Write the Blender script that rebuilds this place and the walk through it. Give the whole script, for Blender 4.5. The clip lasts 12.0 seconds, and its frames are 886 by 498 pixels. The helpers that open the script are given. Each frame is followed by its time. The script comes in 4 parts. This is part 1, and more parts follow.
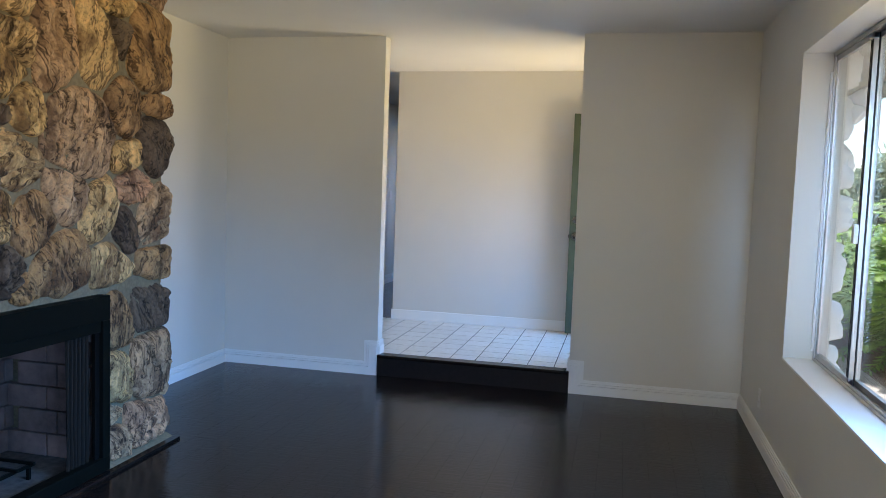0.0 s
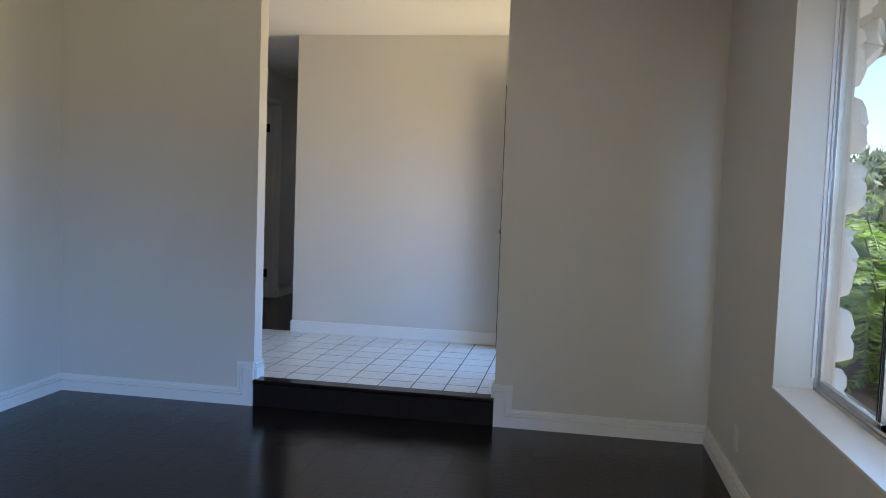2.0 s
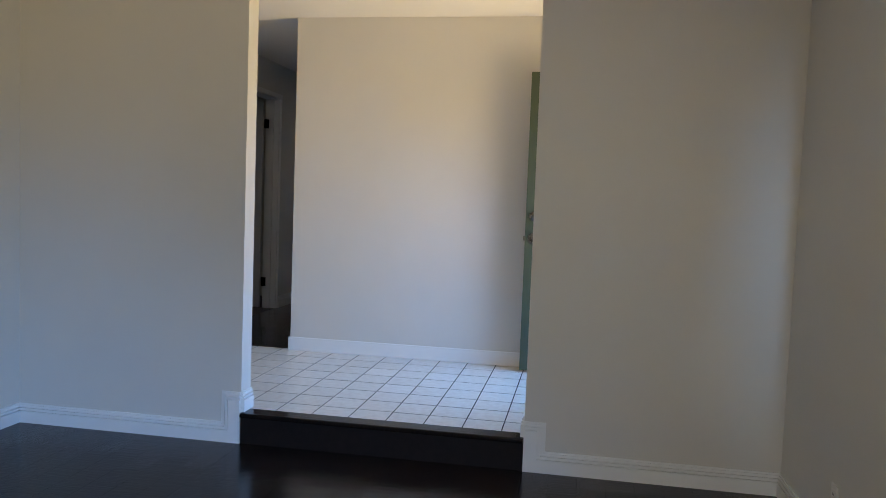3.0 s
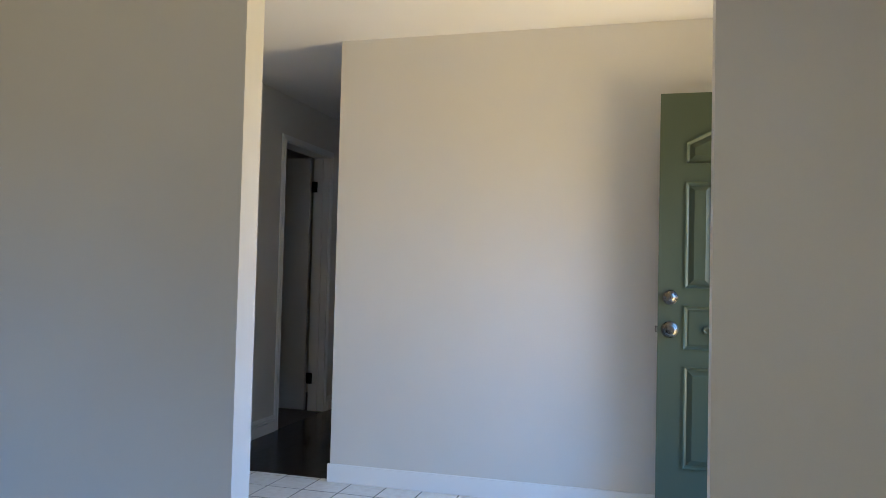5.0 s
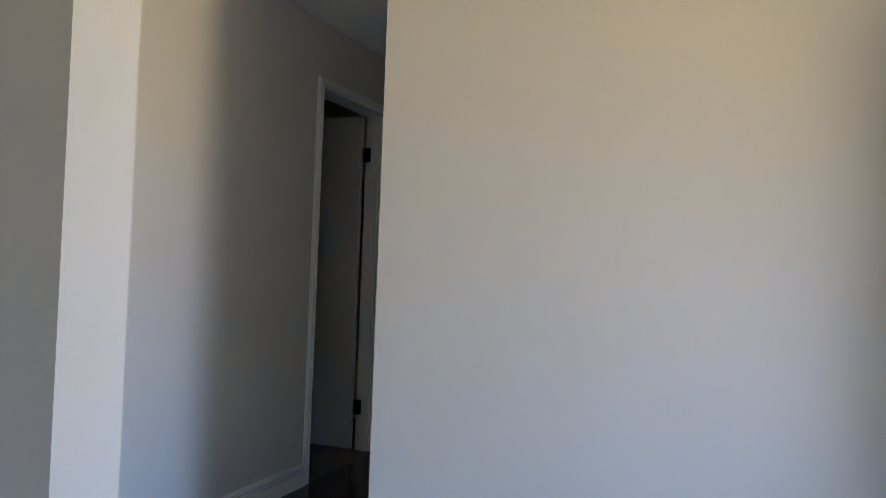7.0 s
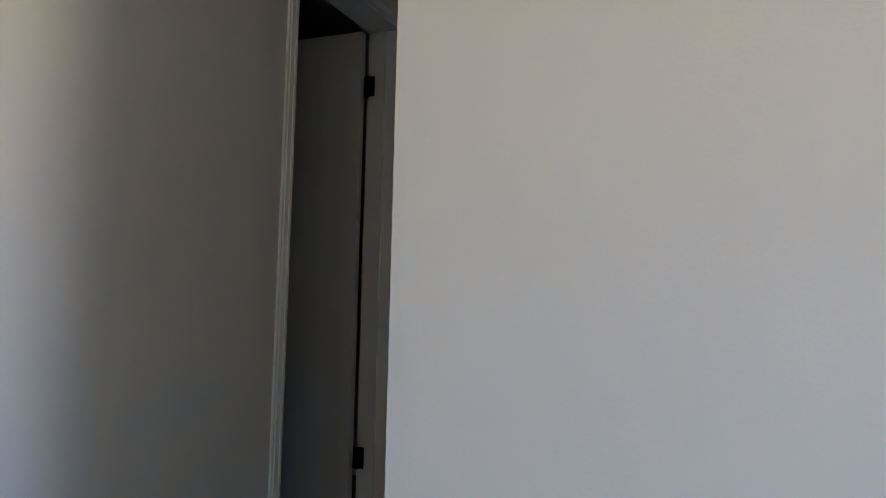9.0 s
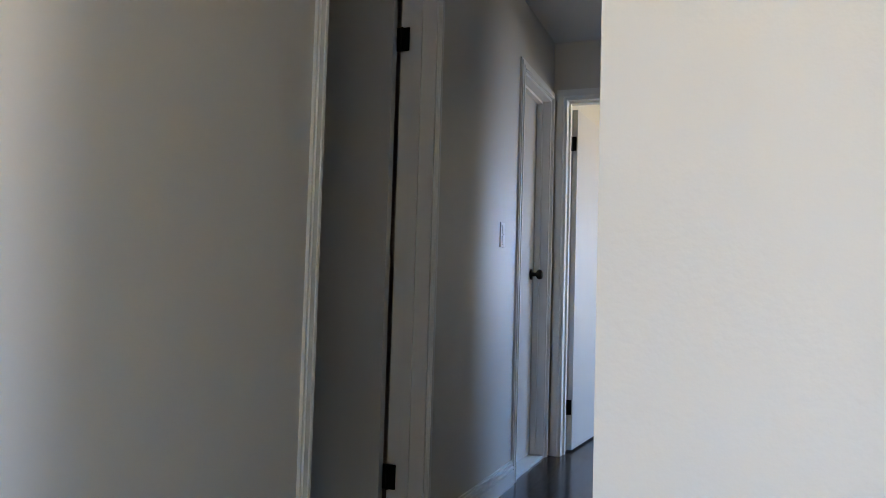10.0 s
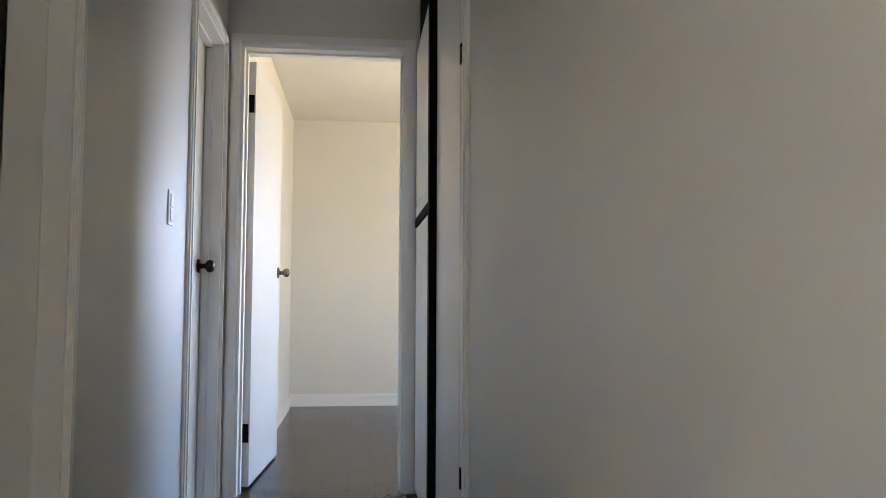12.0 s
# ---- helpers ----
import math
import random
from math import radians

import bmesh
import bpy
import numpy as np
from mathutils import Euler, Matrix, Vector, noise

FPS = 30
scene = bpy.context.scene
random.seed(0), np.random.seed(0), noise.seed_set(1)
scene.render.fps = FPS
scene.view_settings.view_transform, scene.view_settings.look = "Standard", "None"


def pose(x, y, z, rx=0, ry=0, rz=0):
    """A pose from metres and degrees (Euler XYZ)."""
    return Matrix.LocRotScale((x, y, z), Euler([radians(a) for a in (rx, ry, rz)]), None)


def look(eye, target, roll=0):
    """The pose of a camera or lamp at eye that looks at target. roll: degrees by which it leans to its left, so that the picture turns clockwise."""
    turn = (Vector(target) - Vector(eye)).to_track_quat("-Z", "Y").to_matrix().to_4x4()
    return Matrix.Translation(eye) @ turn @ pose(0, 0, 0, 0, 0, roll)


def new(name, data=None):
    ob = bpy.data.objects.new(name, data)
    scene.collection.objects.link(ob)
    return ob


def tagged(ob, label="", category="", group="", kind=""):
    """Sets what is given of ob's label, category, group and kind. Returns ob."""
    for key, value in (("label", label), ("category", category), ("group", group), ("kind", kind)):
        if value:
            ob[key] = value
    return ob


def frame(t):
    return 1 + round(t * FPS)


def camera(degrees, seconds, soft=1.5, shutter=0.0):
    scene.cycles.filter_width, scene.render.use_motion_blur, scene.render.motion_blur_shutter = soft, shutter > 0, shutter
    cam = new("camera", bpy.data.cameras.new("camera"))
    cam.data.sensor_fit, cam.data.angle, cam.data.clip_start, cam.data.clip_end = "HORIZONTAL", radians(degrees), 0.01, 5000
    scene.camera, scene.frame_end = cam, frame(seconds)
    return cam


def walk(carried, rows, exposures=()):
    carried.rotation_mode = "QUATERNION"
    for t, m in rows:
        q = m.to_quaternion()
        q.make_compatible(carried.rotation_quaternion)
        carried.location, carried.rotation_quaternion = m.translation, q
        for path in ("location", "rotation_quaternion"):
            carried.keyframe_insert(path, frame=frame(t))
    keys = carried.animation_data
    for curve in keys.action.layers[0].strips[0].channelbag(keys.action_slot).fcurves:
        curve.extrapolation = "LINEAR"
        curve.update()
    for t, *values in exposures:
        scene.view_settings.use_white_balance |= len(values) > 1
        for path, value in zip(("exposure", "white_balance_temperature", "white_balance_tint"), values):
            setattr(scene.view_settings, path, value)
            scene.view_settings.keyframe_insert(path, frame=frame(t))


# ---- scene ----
PATH = [
    (0, (1.796, -5.611, 1.448), (1.345, -3.668, 1.295), 2.0),
    (0.5, (1.876, -5.278, 1.459), (1.462, -3.327, 1.31), 2.1),
    (1, (1.807, -4.942, 1.446), (1.441, -2.981, 1.303), 2.1),
    (1.5, (1.813, -4.656, 1.37), (1.476, -2.689, 1.234), 2.2),
    (2, (1.873, -4.372, 1.297), (1.543, -2.404, 1.168), 2.1),
    (2.5, (1.783, -4.066, 1.296), (1.46, -2.096, 1.17), 2.1),
    (4.3, (1.532, -2.679, 1.305), (1.031, -0.744, 1.23), 1.6),
    (4.5, (1.482, -2.548, 1.304), (0.974, -0.614, 1.28), 1.4),
    (5, (1.329, -2.249, 1.294), (0.787, -0.325, 1.362), 1.4),
    (5.5, (1.242, -1.904, 1.275), (0.623, -0.003, 1.34), 1.6),
    (6, (1.117, -1.497, 1.275), (0.41, 0.372, 1.342), 1.9),
    (6.5, (0.922, -1.12, 1.323), (0.191, 0.741, 1.38), 1.9),
    (7, (0.793, -0.718, 1.3), (0.062, 1.143, 1.352), 2.1),
    (9, (0.085, 0.692, 0.99), (-0.656, 2.541, 1.177), 1.2),
    (9.5, (-0.129, 0.87, 1.01), (-0.863, 2.723, 1.183), 1.4),
    (10, (-0.288, 1.068, 1.078), (-1.004, 2.932, 1.19), 1.7),
    (10.5, (-0.421, 1.289, 1.041), (-0.915, 3.222, 1.176), 1.5),
    (11, (-0.599, 1.457, 1.039), (-0.758, 3.446, 1.182), 0.9),
    (11.5, (-0.672, 1.642, 1.058), (-0.492, 3.629, 1.197), 0.2),
    (12, (-0.692, 1.889, 1.055), (-0.475, 3.873, 1.184), 0.2),
]
cam = camera(59.9, 12.0, soft=0.8)
walk(cam, [(t, look(eye, aim, lean)) for t, eye, aim, lean in PATH],
     exposures=[(0.0, 1.14, 5950, 10), (1.0, 0.95, 5950, 10), (2.0, 0.8, 5950, 11), (2.5, 0.88, 6250, 13), (4.5, 1.02, 6100, 10), (5.5, 1.1, 5950, 10), (7.0, 0.88, 5950, 10), (9.0, 1.02, 6250, 9),
                (9.5, 1.3, 6350, 8), (10.0, 1.85, 6250, 8), (10.5, 2.1, 6500, 8), (11.0, 2.6, 7050, 7), (11.5, 2.75, 7000, 7), (12.0, 2.6, 6900, 8)])

# ---- daylight: clear sky, high sun ahead of the house front ----
SUN_UP, SUN_AROUND = 66, 35
world = bpy.data.worlds.new("world")
scene.world = world
world.use_nodes = True
wn = world.node_tree
sky = wn.nodes.new("ShaderNodeTexSky")
sky.sky_type = 'NISHITA'
sky.sun_disc = False
sky.sun_elevation, sky.sun_rotation = radians(SUN_UP), radians(SUN_AROUND)
wn.nodes["Background"].inputs[1].default_value = 0.15
wn.links.new(sky.outputs[0], wn.nodes["Background"].inputs[0])
sun = new("sun", bpy.data.lights.new("sun", 'SUN'))
sun.data.energy, sun.data.angle, sun.data.color = 5.0, radians(0.5), (1, 0.95, 0.87)
sun_from = Vector((math.sin(radians(SUN_AROUND)) * math.cos(radians(SUN_UP)),
                   math.cos(radians(SUN_AROUND)) * math.cos(radians(SUN_UP)), math.sin(radians(SUN_UP))))
sun.matrix_world = look(sun_from * 30, (0, 0, 0))


def opening_light(name, at, aim, width, height, watts, color, spread=130):
    """An area lamp in a window or door opening, standing in for the daylight that falls through it."""
    lamp = new(name, bpy.data.lights.new(name, 'AREA'))
    lamp.data.shape, lamp.data.size, lamp.data.size_y = 'RECTANGLE', width, height
    lamp.data.energy, lamp.data.color, lamp.data.spread = watts, color, radians(spread)
    lamp.matrix_world = look(at, Vector(at) + Vector(aim))
    return lamp


# light from the sky falls inwards and down, light off the sunny ground inwards and up
SKY_TONE, GROUND_TONE, WARM_TONE = (0.18, 0.46, 1.0), (1.0, 0.83, 0.48), (1.0, 0.73, 0.33)
# far half of the big window, out of view
opening_light("daylight_window", (2.72, -3.27, 1.42), (-0.85, 0.28, -0.85), 0.8, 1.4, 28, SKY_TONE, 100)
opening_light("daylight_window", (2.75, -3.27, 1.42), (-0.85, 0.26, 0.85), 0.8, 1.4, 10.5, GROUND_TONE, 105)
# unseen window and garden door, added behind the walk's start for more light
opening_light("daylight_window", (2.78, -5.6, 1.42), (-0.8, 0.42, 0.85), 1.9, 1.4, 12.5, GROUND_TONE, 105)
opening_light("daylight_window", (2.76, -5.6, 1.42), (-0.8, 0.5, -0.9), 1.9, 1.4, 25, SKY_TONE, 98)
opening_light("garden_door_fill", (1.85, -7.24, 1.1), (-0.25, 1, -0.7), 1.3, 1.9, 4.0, SKY_TONE, 90)
opening_light("garden_door_fill", (1.85, -7.28, 1.1), (-0.1, 1, 0.5), 1.3, 1.9, 4.5, WARM_TONE, 100)
# added fill lamp, unseen, shining along the window onto near jamb and sill
opening_light("reveal_fill", (2.735, -3.5, 1.5), (0.12, 1, -0.12), 0.12, 1.2, 0.75, (0.36, 0.64, 1.0), 30)
# open front door
opening_light("daylight_door", (2.31, 1.0, 1.2), (-1, -0.02, -0.6), 0.7, 1.85, 9.5, SKY_TONE, 90)
opening_light("daylight_door", (2.34, 1.0, 1.2), (-1, -0.02, 0.55), 0.7, 1.85, 9.0, WARM_TONE, 94)
# bedroom windows
opening_light("daylight_bedroom", (2.2, 7.0, 1.57), (-1, 0, -0.4), 1.7, 1.15, 3.4, SKY_TONE)
opening_light("daylight_bedroom", (2.19, 7.0, 1.57), (-1, 0, 0.5), 1.7, 1.15, 6.2, WARM_TONE)
opening_light("daylight_bedroom", (1.3, 8.54, 1.57), (-0.62, -1, -0.3), 0.5, 1.15, 4.3, SKY_TONE, 66)
opening_light("daylight_bedroom", (1.3, 8.57, 1.57), (-0.62, -1, 0.15), 0.5, 1.15, 2.0, WARM_TONE, 66)


# ---- materials ----
def ramp(nt, fac, stops):
    r = nt.nodes.new("ShaderNodeValToRGB")
    while len(r.color_ramp.elements) < len(stops):
        r.color_ramp.elements.new(0.5)
    for e, (p, c) in zip(r.color_ramp.elements, stops):
        e.position, e.color = p, (*c, 1)
    nt.links.new(fac, r.inputs[0])
    return r.outputs[0]


def noise_tex(nt, coord, scale, detail=4, rough=0.55, stretch=(1, 1, 1), distort=0.0, spin=None):
    m = nt.nodes.new("ShaderNodeMapping")
    m.inputs["Scale"].default_value = stretch
    nt.links.new(coord, m.inputs[0])
    n = nt.nodes.new("ShaderNodeTexNoise")
    n.inputs["Scale"].default_value, n.inputs["Detail"].default_value = scale, detail
    n.inputs["Roughness"].default_value, n.inputs["Distortion"].default_value = rough, distort
    nt.links.new(m.outputs[0], n.inputs["Vector"])
    return n.outputs["Fac"]


def bump(nt, height, strength, distance, under=None):
    b = nt.nodes.new("ShaderNodeBump")
    b.inputs["Strength"].default_value, b.inputs["Distance"].default_value = strength, distance
    nt.links.new(height, b.inputs["Height"])
    if under:
        nt.links.new(under, b.inputs["Normal"])
    return b.outputs[0]


def material(name):
    m = bpy.data.materials.new(name)
    m.use_nodes = True
    nt = m.node_tree
    return m, nt, nt.nodes["Principled BSDF"]


def coords(nt, kind="Object"):
    return nt.nodes.new("ShaderNodeTexCoord").outputs[kind]


def world_pos(nt):
    return nt.nodes.new("ShaderNodeNewGeometry").outputs["Position"]


def mix(nt, a, b, fac, how='MIX'):
    m = nt.nodes.new("ShaderNodeMix")
    m.data_type, m.blend_type = 'RGBA', how
    for sock, v in ((m.inputs[0], fac), (m.inputs[6], a), (m.inputs[7], b)):
        if hasattr(v, "links"):
            nt.links.new(v, sock)
        else:
            sock.default_value = v if isinstance(v, float) else (*v, 1)
    return m.outputs[2]


def paint(name, color, rough=0.6, peel=0.25, blotch=0.05, spec=0.5):
    """Rolled or brushed paint: fine relief and a faint unevenness of tone."""
    m, nt, p = material(name)
    pos = world_pos(nt)
    soft = noise_tex(nt, pos, 1.3, 3)
    lo = tuple(c * (1 - blotch) for c in color)
    nt.links.new(ramp(nt, soft, [(0.3, lo), (0.7, color)]), p.inputs["Base Color"])
    r = nt.nodes.new("ShaderNodeMapRange")
    r.inputs[3].default_value, r.inputs[4].default_value = rough - 0.06, rough + 0.06
    nt.links.new(noise_tex(nt, pos, 7, 3), r.inputs[0])
    nt.links.new(r.outputs[0], p.inputs["Roughness"])
    p.inputs["Specular IOR Level"].default_value = spec
    nt.links.new(bump(nt, noise_tex(nt, pos, 160, 2), peel, 0.0006, bump(nt, noise_tex(nt, pos, 2.2, 2), 0.25 * min(1.0, peel * 4), 0.004)), p.inputs["Normal"])
    return m


def plain(name, color, rough=0.5, metal=0.0, grain=0.15, scale=60, spec=0.5):
    m, nt, p = material(name)
    p.inputs["Specular IOR Level"].default_value = spec
    c = coords(nt)
    n = noise_tex(nt, c, scale, 4)
    lo = tuple(v * (1 - grain) for v in color)
    nt.links.new(ramp(nt, n, [(0.3, lo), (0.7, color)]), p.inputs["Base Color"])
    p.inputs["Metallic"].default_value = metal
    r = nt.nodes.new("ShaderNodeMapRange")
    r.inputs[3].default_value, r.inputs[4].default_value = max(rough - 0.1, 0.03), rough + 0.1
    nt.links.new(noise_tex(nt, c, scale * 0.3, 3), r.inputs[0])
    nt.links.new(r.outputs[0], p.inputs["Roughness"])
    nt.links.new(bump(nt, n, 0.1, 0.001), p.inputs["Normal"])
    return m


def wood_floor(name):
    """Near-black stained hardwood, hand-scraped across the plank, satin lacquer."""
    m, nt, p = material(name)
    c = coords(nt)
    rnd = nt.nodes.new("ShaderNodeObjectInfo").outputs["Random"]
    off = nt.nodes.new("ShaderNodeVectorMath")
    off.operation = 'SCALE'
    off.inputs[0].default_value = (13.1, 37.7, 5.3)
    nt.links.new(rnd, off.inputs["Scale"])
    add = nt.nodes.new("ShaderNodeVectorMath")
    nt.links.new(c, add.inputs[0])
    nt.links.new(off.outputs[0], add.inputs[1])
    v = add.outputs[0]
    grain = noise_tex(nt, v, 22, 6, 0.65, (6, 0.5, 1), 0.4)
    tone = ramp(nt, grain, [(0.25, (0.007, 0.005, 0.0045)), (0.55, (0.015, 0.0105, 0.009)), (0.8, (0.03, 0.02, 0.016))])
    per = ramp(nt, rnd, [(0.0, (0.85, 0.85, 0.85)), (1.0, (1.1, 1.07, 1.05))])
    nt.links.new(mix(nt, tone, per, 1.0, 'MULTIPLY'), p.inputs["Base Color"])
    scrape = noise_tex(nt, v, 15, 2, 0.5, (0.45, 4.2, 1), 0.6)
    b1 = bump(nt, scrape, 0.7, 0.0011)
    b2 = bump(nt, grain, 0.16, 0.001, b1)
    nt.links.new(b2, p.inputs["Normal"])
    r = nt.nodes.new("ShaderNodeMapRange")
    r.inputs[3].default_value, r.inputs[4].default_value = 0.10, 0.22
    nt.links.new(noise_tex(nt, world_pos(nt), 5, 4), r.inputs[0])
    nt.links.new(r.outputs[0], p.inputs["Roughness"])
    p.inputs["Specular IOR Level"].default_value = 0.23
    return m


def tile_glaze(name):
    m, nt, p = material(name)
    rnd = nt.nodes.new("ShaderNodeObjectInfo").outputs["Random"]
    pos = world_pos(nt)
    cl = ramp(nt, noise_tex(nt, pos, 26, 5, 0.6), [(0.3, (0.66, 0.60, 0.52)), (0.6, (0.77, 0.73, 0.66))])
    per = ramp(nt, rnd, [(0, (0.93, 0.92, 0.9)), (1, (1.0, 1.0, 1.0))])
    nt.links.new(mix(nt, cl, per, 1.0, 'MULTIPLY'), p.inputs["Base Color"])
    p.inputs["Roughness"].default_value = 0.28
    nt.links.new(bump(nt, noise_tex(nt, pos, 18, 3), 0.15, 0.0015), p.inputs["Normal"])
    return m


def stone_material(name, stops, painted=False):
    """Split field stone; strata run along each stone's own length."""
    m, nt, p = material(name)
    c = coords(nt)
    rnd = nt.nodes.new("ShaderNodeObjectInfo").outputs["Random"]
    off = nt.nodes.new("ShaderNodeVectorMath")
    off.operation = 'SCALE'
    off.inputs[0].default_value = (17.3, 9.7, 23.9)
    nt.links.new(rnd, off.inputs["Scale"])
    add = nt.nodes.new("ShaderNodeVectorMath")
    nt.links.new(c, add.inputs[0])
    nt.links.new(off.outputs[0], add.inputs[1])
    rot = nt.nodes.new("ShaderNodeVectorRotate")
    rot.rotation_type = 'X_AXIS'
    ang = nt.nodes.new("ShaderNodeMath")
    ang.operation = 'MULTIPLY_ADD'
    ang.inputs[1].default_value, ang.inputs[2].default_value = 1.1, -0.5
    nt.links.new(rnd, ang.inputs[0])
    nt.links.new(add.outputs[0], rot.inputs["Vector"])
    nt.links.new(ang.outputs[0], rot.inputs["Angle"])
    v = rot.outputs[0]
    strata = noise_tex(nt, v, 10, 8, 0.72, (1, 3.4, 0.42), 0.7)
    pits = noise_tex(nt, v, 55, 5, 0.7)
    big = noise_tex(nt, v, 6, 4, 0.6, (1, 1.6, 0.8), 0.5)
    seam = noise_tex(nt, v, 5.5, 5, 0.6, (1, 2.6, 0.5), 0.6)
    cracks = ramp(nt, seam, [(0.46, (1.0, 1.0, 1.0)), (0.48, (0.0, 0.0, 0.0)), (0.495, (0.0, 0.0, 0.0)), (0.51, (1.0, 1.0, 1.0))])
    if painted:
        base = ramp(nt, pits, [(0.3, (0.7, 0.68, 0.64)), (0.7, (0.82, 0.8, 0.76))])
    else:
        hue = ramp(nt, rnd, stops)
        shade = ramp(nt, strata, [(0.32, (0.26, 0.21, 0.16)), (0.42, (0.95, 0.86, 0.72)), (0.56, (1.36, 1.28, 1.12)), (0.75, (1.6, 1.5, 1.26))])
        dark = ramp(nt, big, [(0.38, (0.36, 0.31, 0.29)), (0.52, (0.95, 0.93, 0.9)), (0.7, (1.14, 1.04, 0.9))])
        fine = ramp(nt, pits, [(0.34, (0.5, 0.44, 0.4)), (0.47, (1.04, 1.0, 0.95)), (0.65, (1.2, 1.15, 1.02))])
        base = mix(nt, mix(nt, mix(nt, hue, shade, 1.0, 'MULTIPLY'), dark, 1.0, 'MULTIPLY'), fine, 1.0, 'MULTIPLY')
        base = mix(nt, base, mix(nt, (0.14, 0.11, 0.09), (1.0, 1.0, 1.0), cracks), 0.85, 'MULTIPLY')
    nt.links.new(base, p.inputs["Base Color"])
    p.inputs["Roughness"].default_value = 0.8 if not painted else 0.6
    b = bump(nt, strata, 1.0 if not painted else 0.35, 0.02)
    b = bump(nt, cracks, 0.0 if painted else 0.7, 0.008, b)
    nt.links.new(bump(nt, pits, 1.0 if not painted else 0.3, 0.01, b), p.inputs["Normal"])
    return m


def leaf_material(name, lo, hi, rough=0.5):
    m, nt, p = material(name)
    isl = nt.nodes.new("ShaderNodeNewGeometry").outputs["Random Per Island"]
    nt.links.new(ramp(nt, isl, [(0, lo), (1, hi)]), p.inputs["Base Color"])
    p.inputs["Roughness"].default_value = rough
    tr = nt.nodes.new("ShaderNodeBsdfTranslucent")
    nt.links.new(ramp(nt, isl, [(0, tuple(c * 1.6 for c in lo)), (1, tuple(c * 1.8 for c in hi))]), tr.inputs[0])
    mx = nt.nodes.new("ShaderNodeMixShader")
    mx.inputs[0].default_value = 0.45
    nt.links.new(p.outputs[0], mx.inputs[1])
    nt.links.new(tr.outputs[0], mx.inputs[2])
    nt.links.new(mx.outputs[0], nt.nodes["Material Output"].inputs[0])
    return m


def glass_material(name):
    m, nt, p = material(name)
    nt.nodes.remove(p)
    tr = nt.nodes.new("ShaderNodeBsdfTransparent")
    tr.inputs[0].default_value = (0.93, 0.96, 0.95, 1)
    gl = nt.nodes.new("ShaderNodeBsdfGlossy")
    gl.inputs["Roughness"].default_value = 0.02
    lw = nt.nodes.new("ShaderNodeLayerWeight")
    lw.inputs[0].default_value = 0.5
    pw = nt.nodes.new("ShaderNodeMath")
    pw.operation = 'POWER'
    pw.inputs[1].default_value = 4.0
    nt.links.new(lw.outputs["Facing"], pw.inputs[0])
    fr = nt.nodes.new("ShaderNodeMapRange")
    fr.inputs[3].default_value, fr.inputs[4].default_value = 0.025, 0.45
    nt.links.new(pw.outputs[0], fr.inputs[0])
    mx = nt.nodes.new("ShaderNodeMixShader")
    nt.links.new(fr.outputs[0], mx.inputs[0])
    nt.links.new(tr.outputs[0], mx.inputs[1])
    nt.links.new(gl.outputs[0], mx.inputs[2])
    nt.links.new(mx.outputs[0], nt.nodes["Material Output"].inputs[0])
    return m


def ground_material(name, a, b, scale):
    m, nt, p = material(name)
    pos = world_pos(nt)
    f = noise_tex(nt, pos, scale, 6, 0.65)
    g = noise_tex(nt, pos, scale * 0.08, 3)
    nt.links.new(mix(nt, ramp(nt, f, [(0.3, a), (0.7, b)]), ramp(nt, g, [(0.3, (0.75, 0.75, 0.75)), (0.7, (1, 1, 1))]), 1.0, 'MULTIPLY'), p.inputs["Base Color"])
    p.inputs["Roughness"].default_value = 0.9
    nt.links.new(bump(nt, f, 0.5, 0.01), p.inputs["Normal"])
    return m


M_WALL = paint("wall_paint", (0.72, 0.7, 0.655), 0.45, 0.4)
M_CEIL = paint("ceiling_paint", (0.82, 0.805, 0.77), 0.8, 0.5)
M_TRIM = paint("trim_paint", (0.86, 0.86, 0.85), 0.36, 0.04, 0.02)
M_DOOR = paint("door_paint", (0.68, 0.67, 0.65), 0.34, 0.08, 0.03)
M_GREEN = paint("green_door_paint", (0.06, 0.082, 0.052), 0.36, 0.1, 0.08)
M_FLOOR = wood_floor("dark_hardwood")
M_SUB = plain("subfloor", (0.012, 0.009, 0.008), 0.7)
M_TILE = tile_glaze("cream_tile")
M_GROUT = plain("dark_grout", (0.022, 0.017, 0.014), 0.9, 0, 0.4, 120)
M_STONES = [stone_material("tan_stone", [(0.0, (0.54, 0.405, 0.21)), (0.5, (0.6, 0.46, 0.26)), (1.0, (0.54, 0.43, 0.28))]),
            stone_material("brown_stone", [(0.0, (0.38, 0.265, 0.15)), (0.5, (0.33, 0.225, 0.135)), (1.0, (0.41, 0.295, 0.18))]),
            stone_material("dark_stone", [(0.0, (0.1, 0.08, 0.07)), (0.5, (0.16, 0.125, 0.1)), (1.0, (0.12, 0.1, 0.09))]),
            stone_material("mauve_stone", [(0.0, (0.48, 0.35, 0.25)), (0.5, (0.43, 0.32, 0.24)), (1.0, (0.5, 0.38, 0.27))]),
            stone_material("pink_stone", [(0.0, (0.54, 0.36, 0.27)), (1.0, (0.5, 0.34, 0.25))])]
M_MORTAR = plain("mortar", (0.23, 0.185, 0.115), 0.95, 0, 0.35, 70)
M_WSTONE = stone_material("painted_stone", [(0, (0.8, 0.8, 0.8))], True)
M_STUCCO = plain("stucco", (0.74, 0.71, 0.66), 0.9, 0, 0.12, 90)
M_BLACK = plain("black_metal", (0.005, 0.006, 0.005), 0.5, 0.0, 0.3, 90, 0.07)
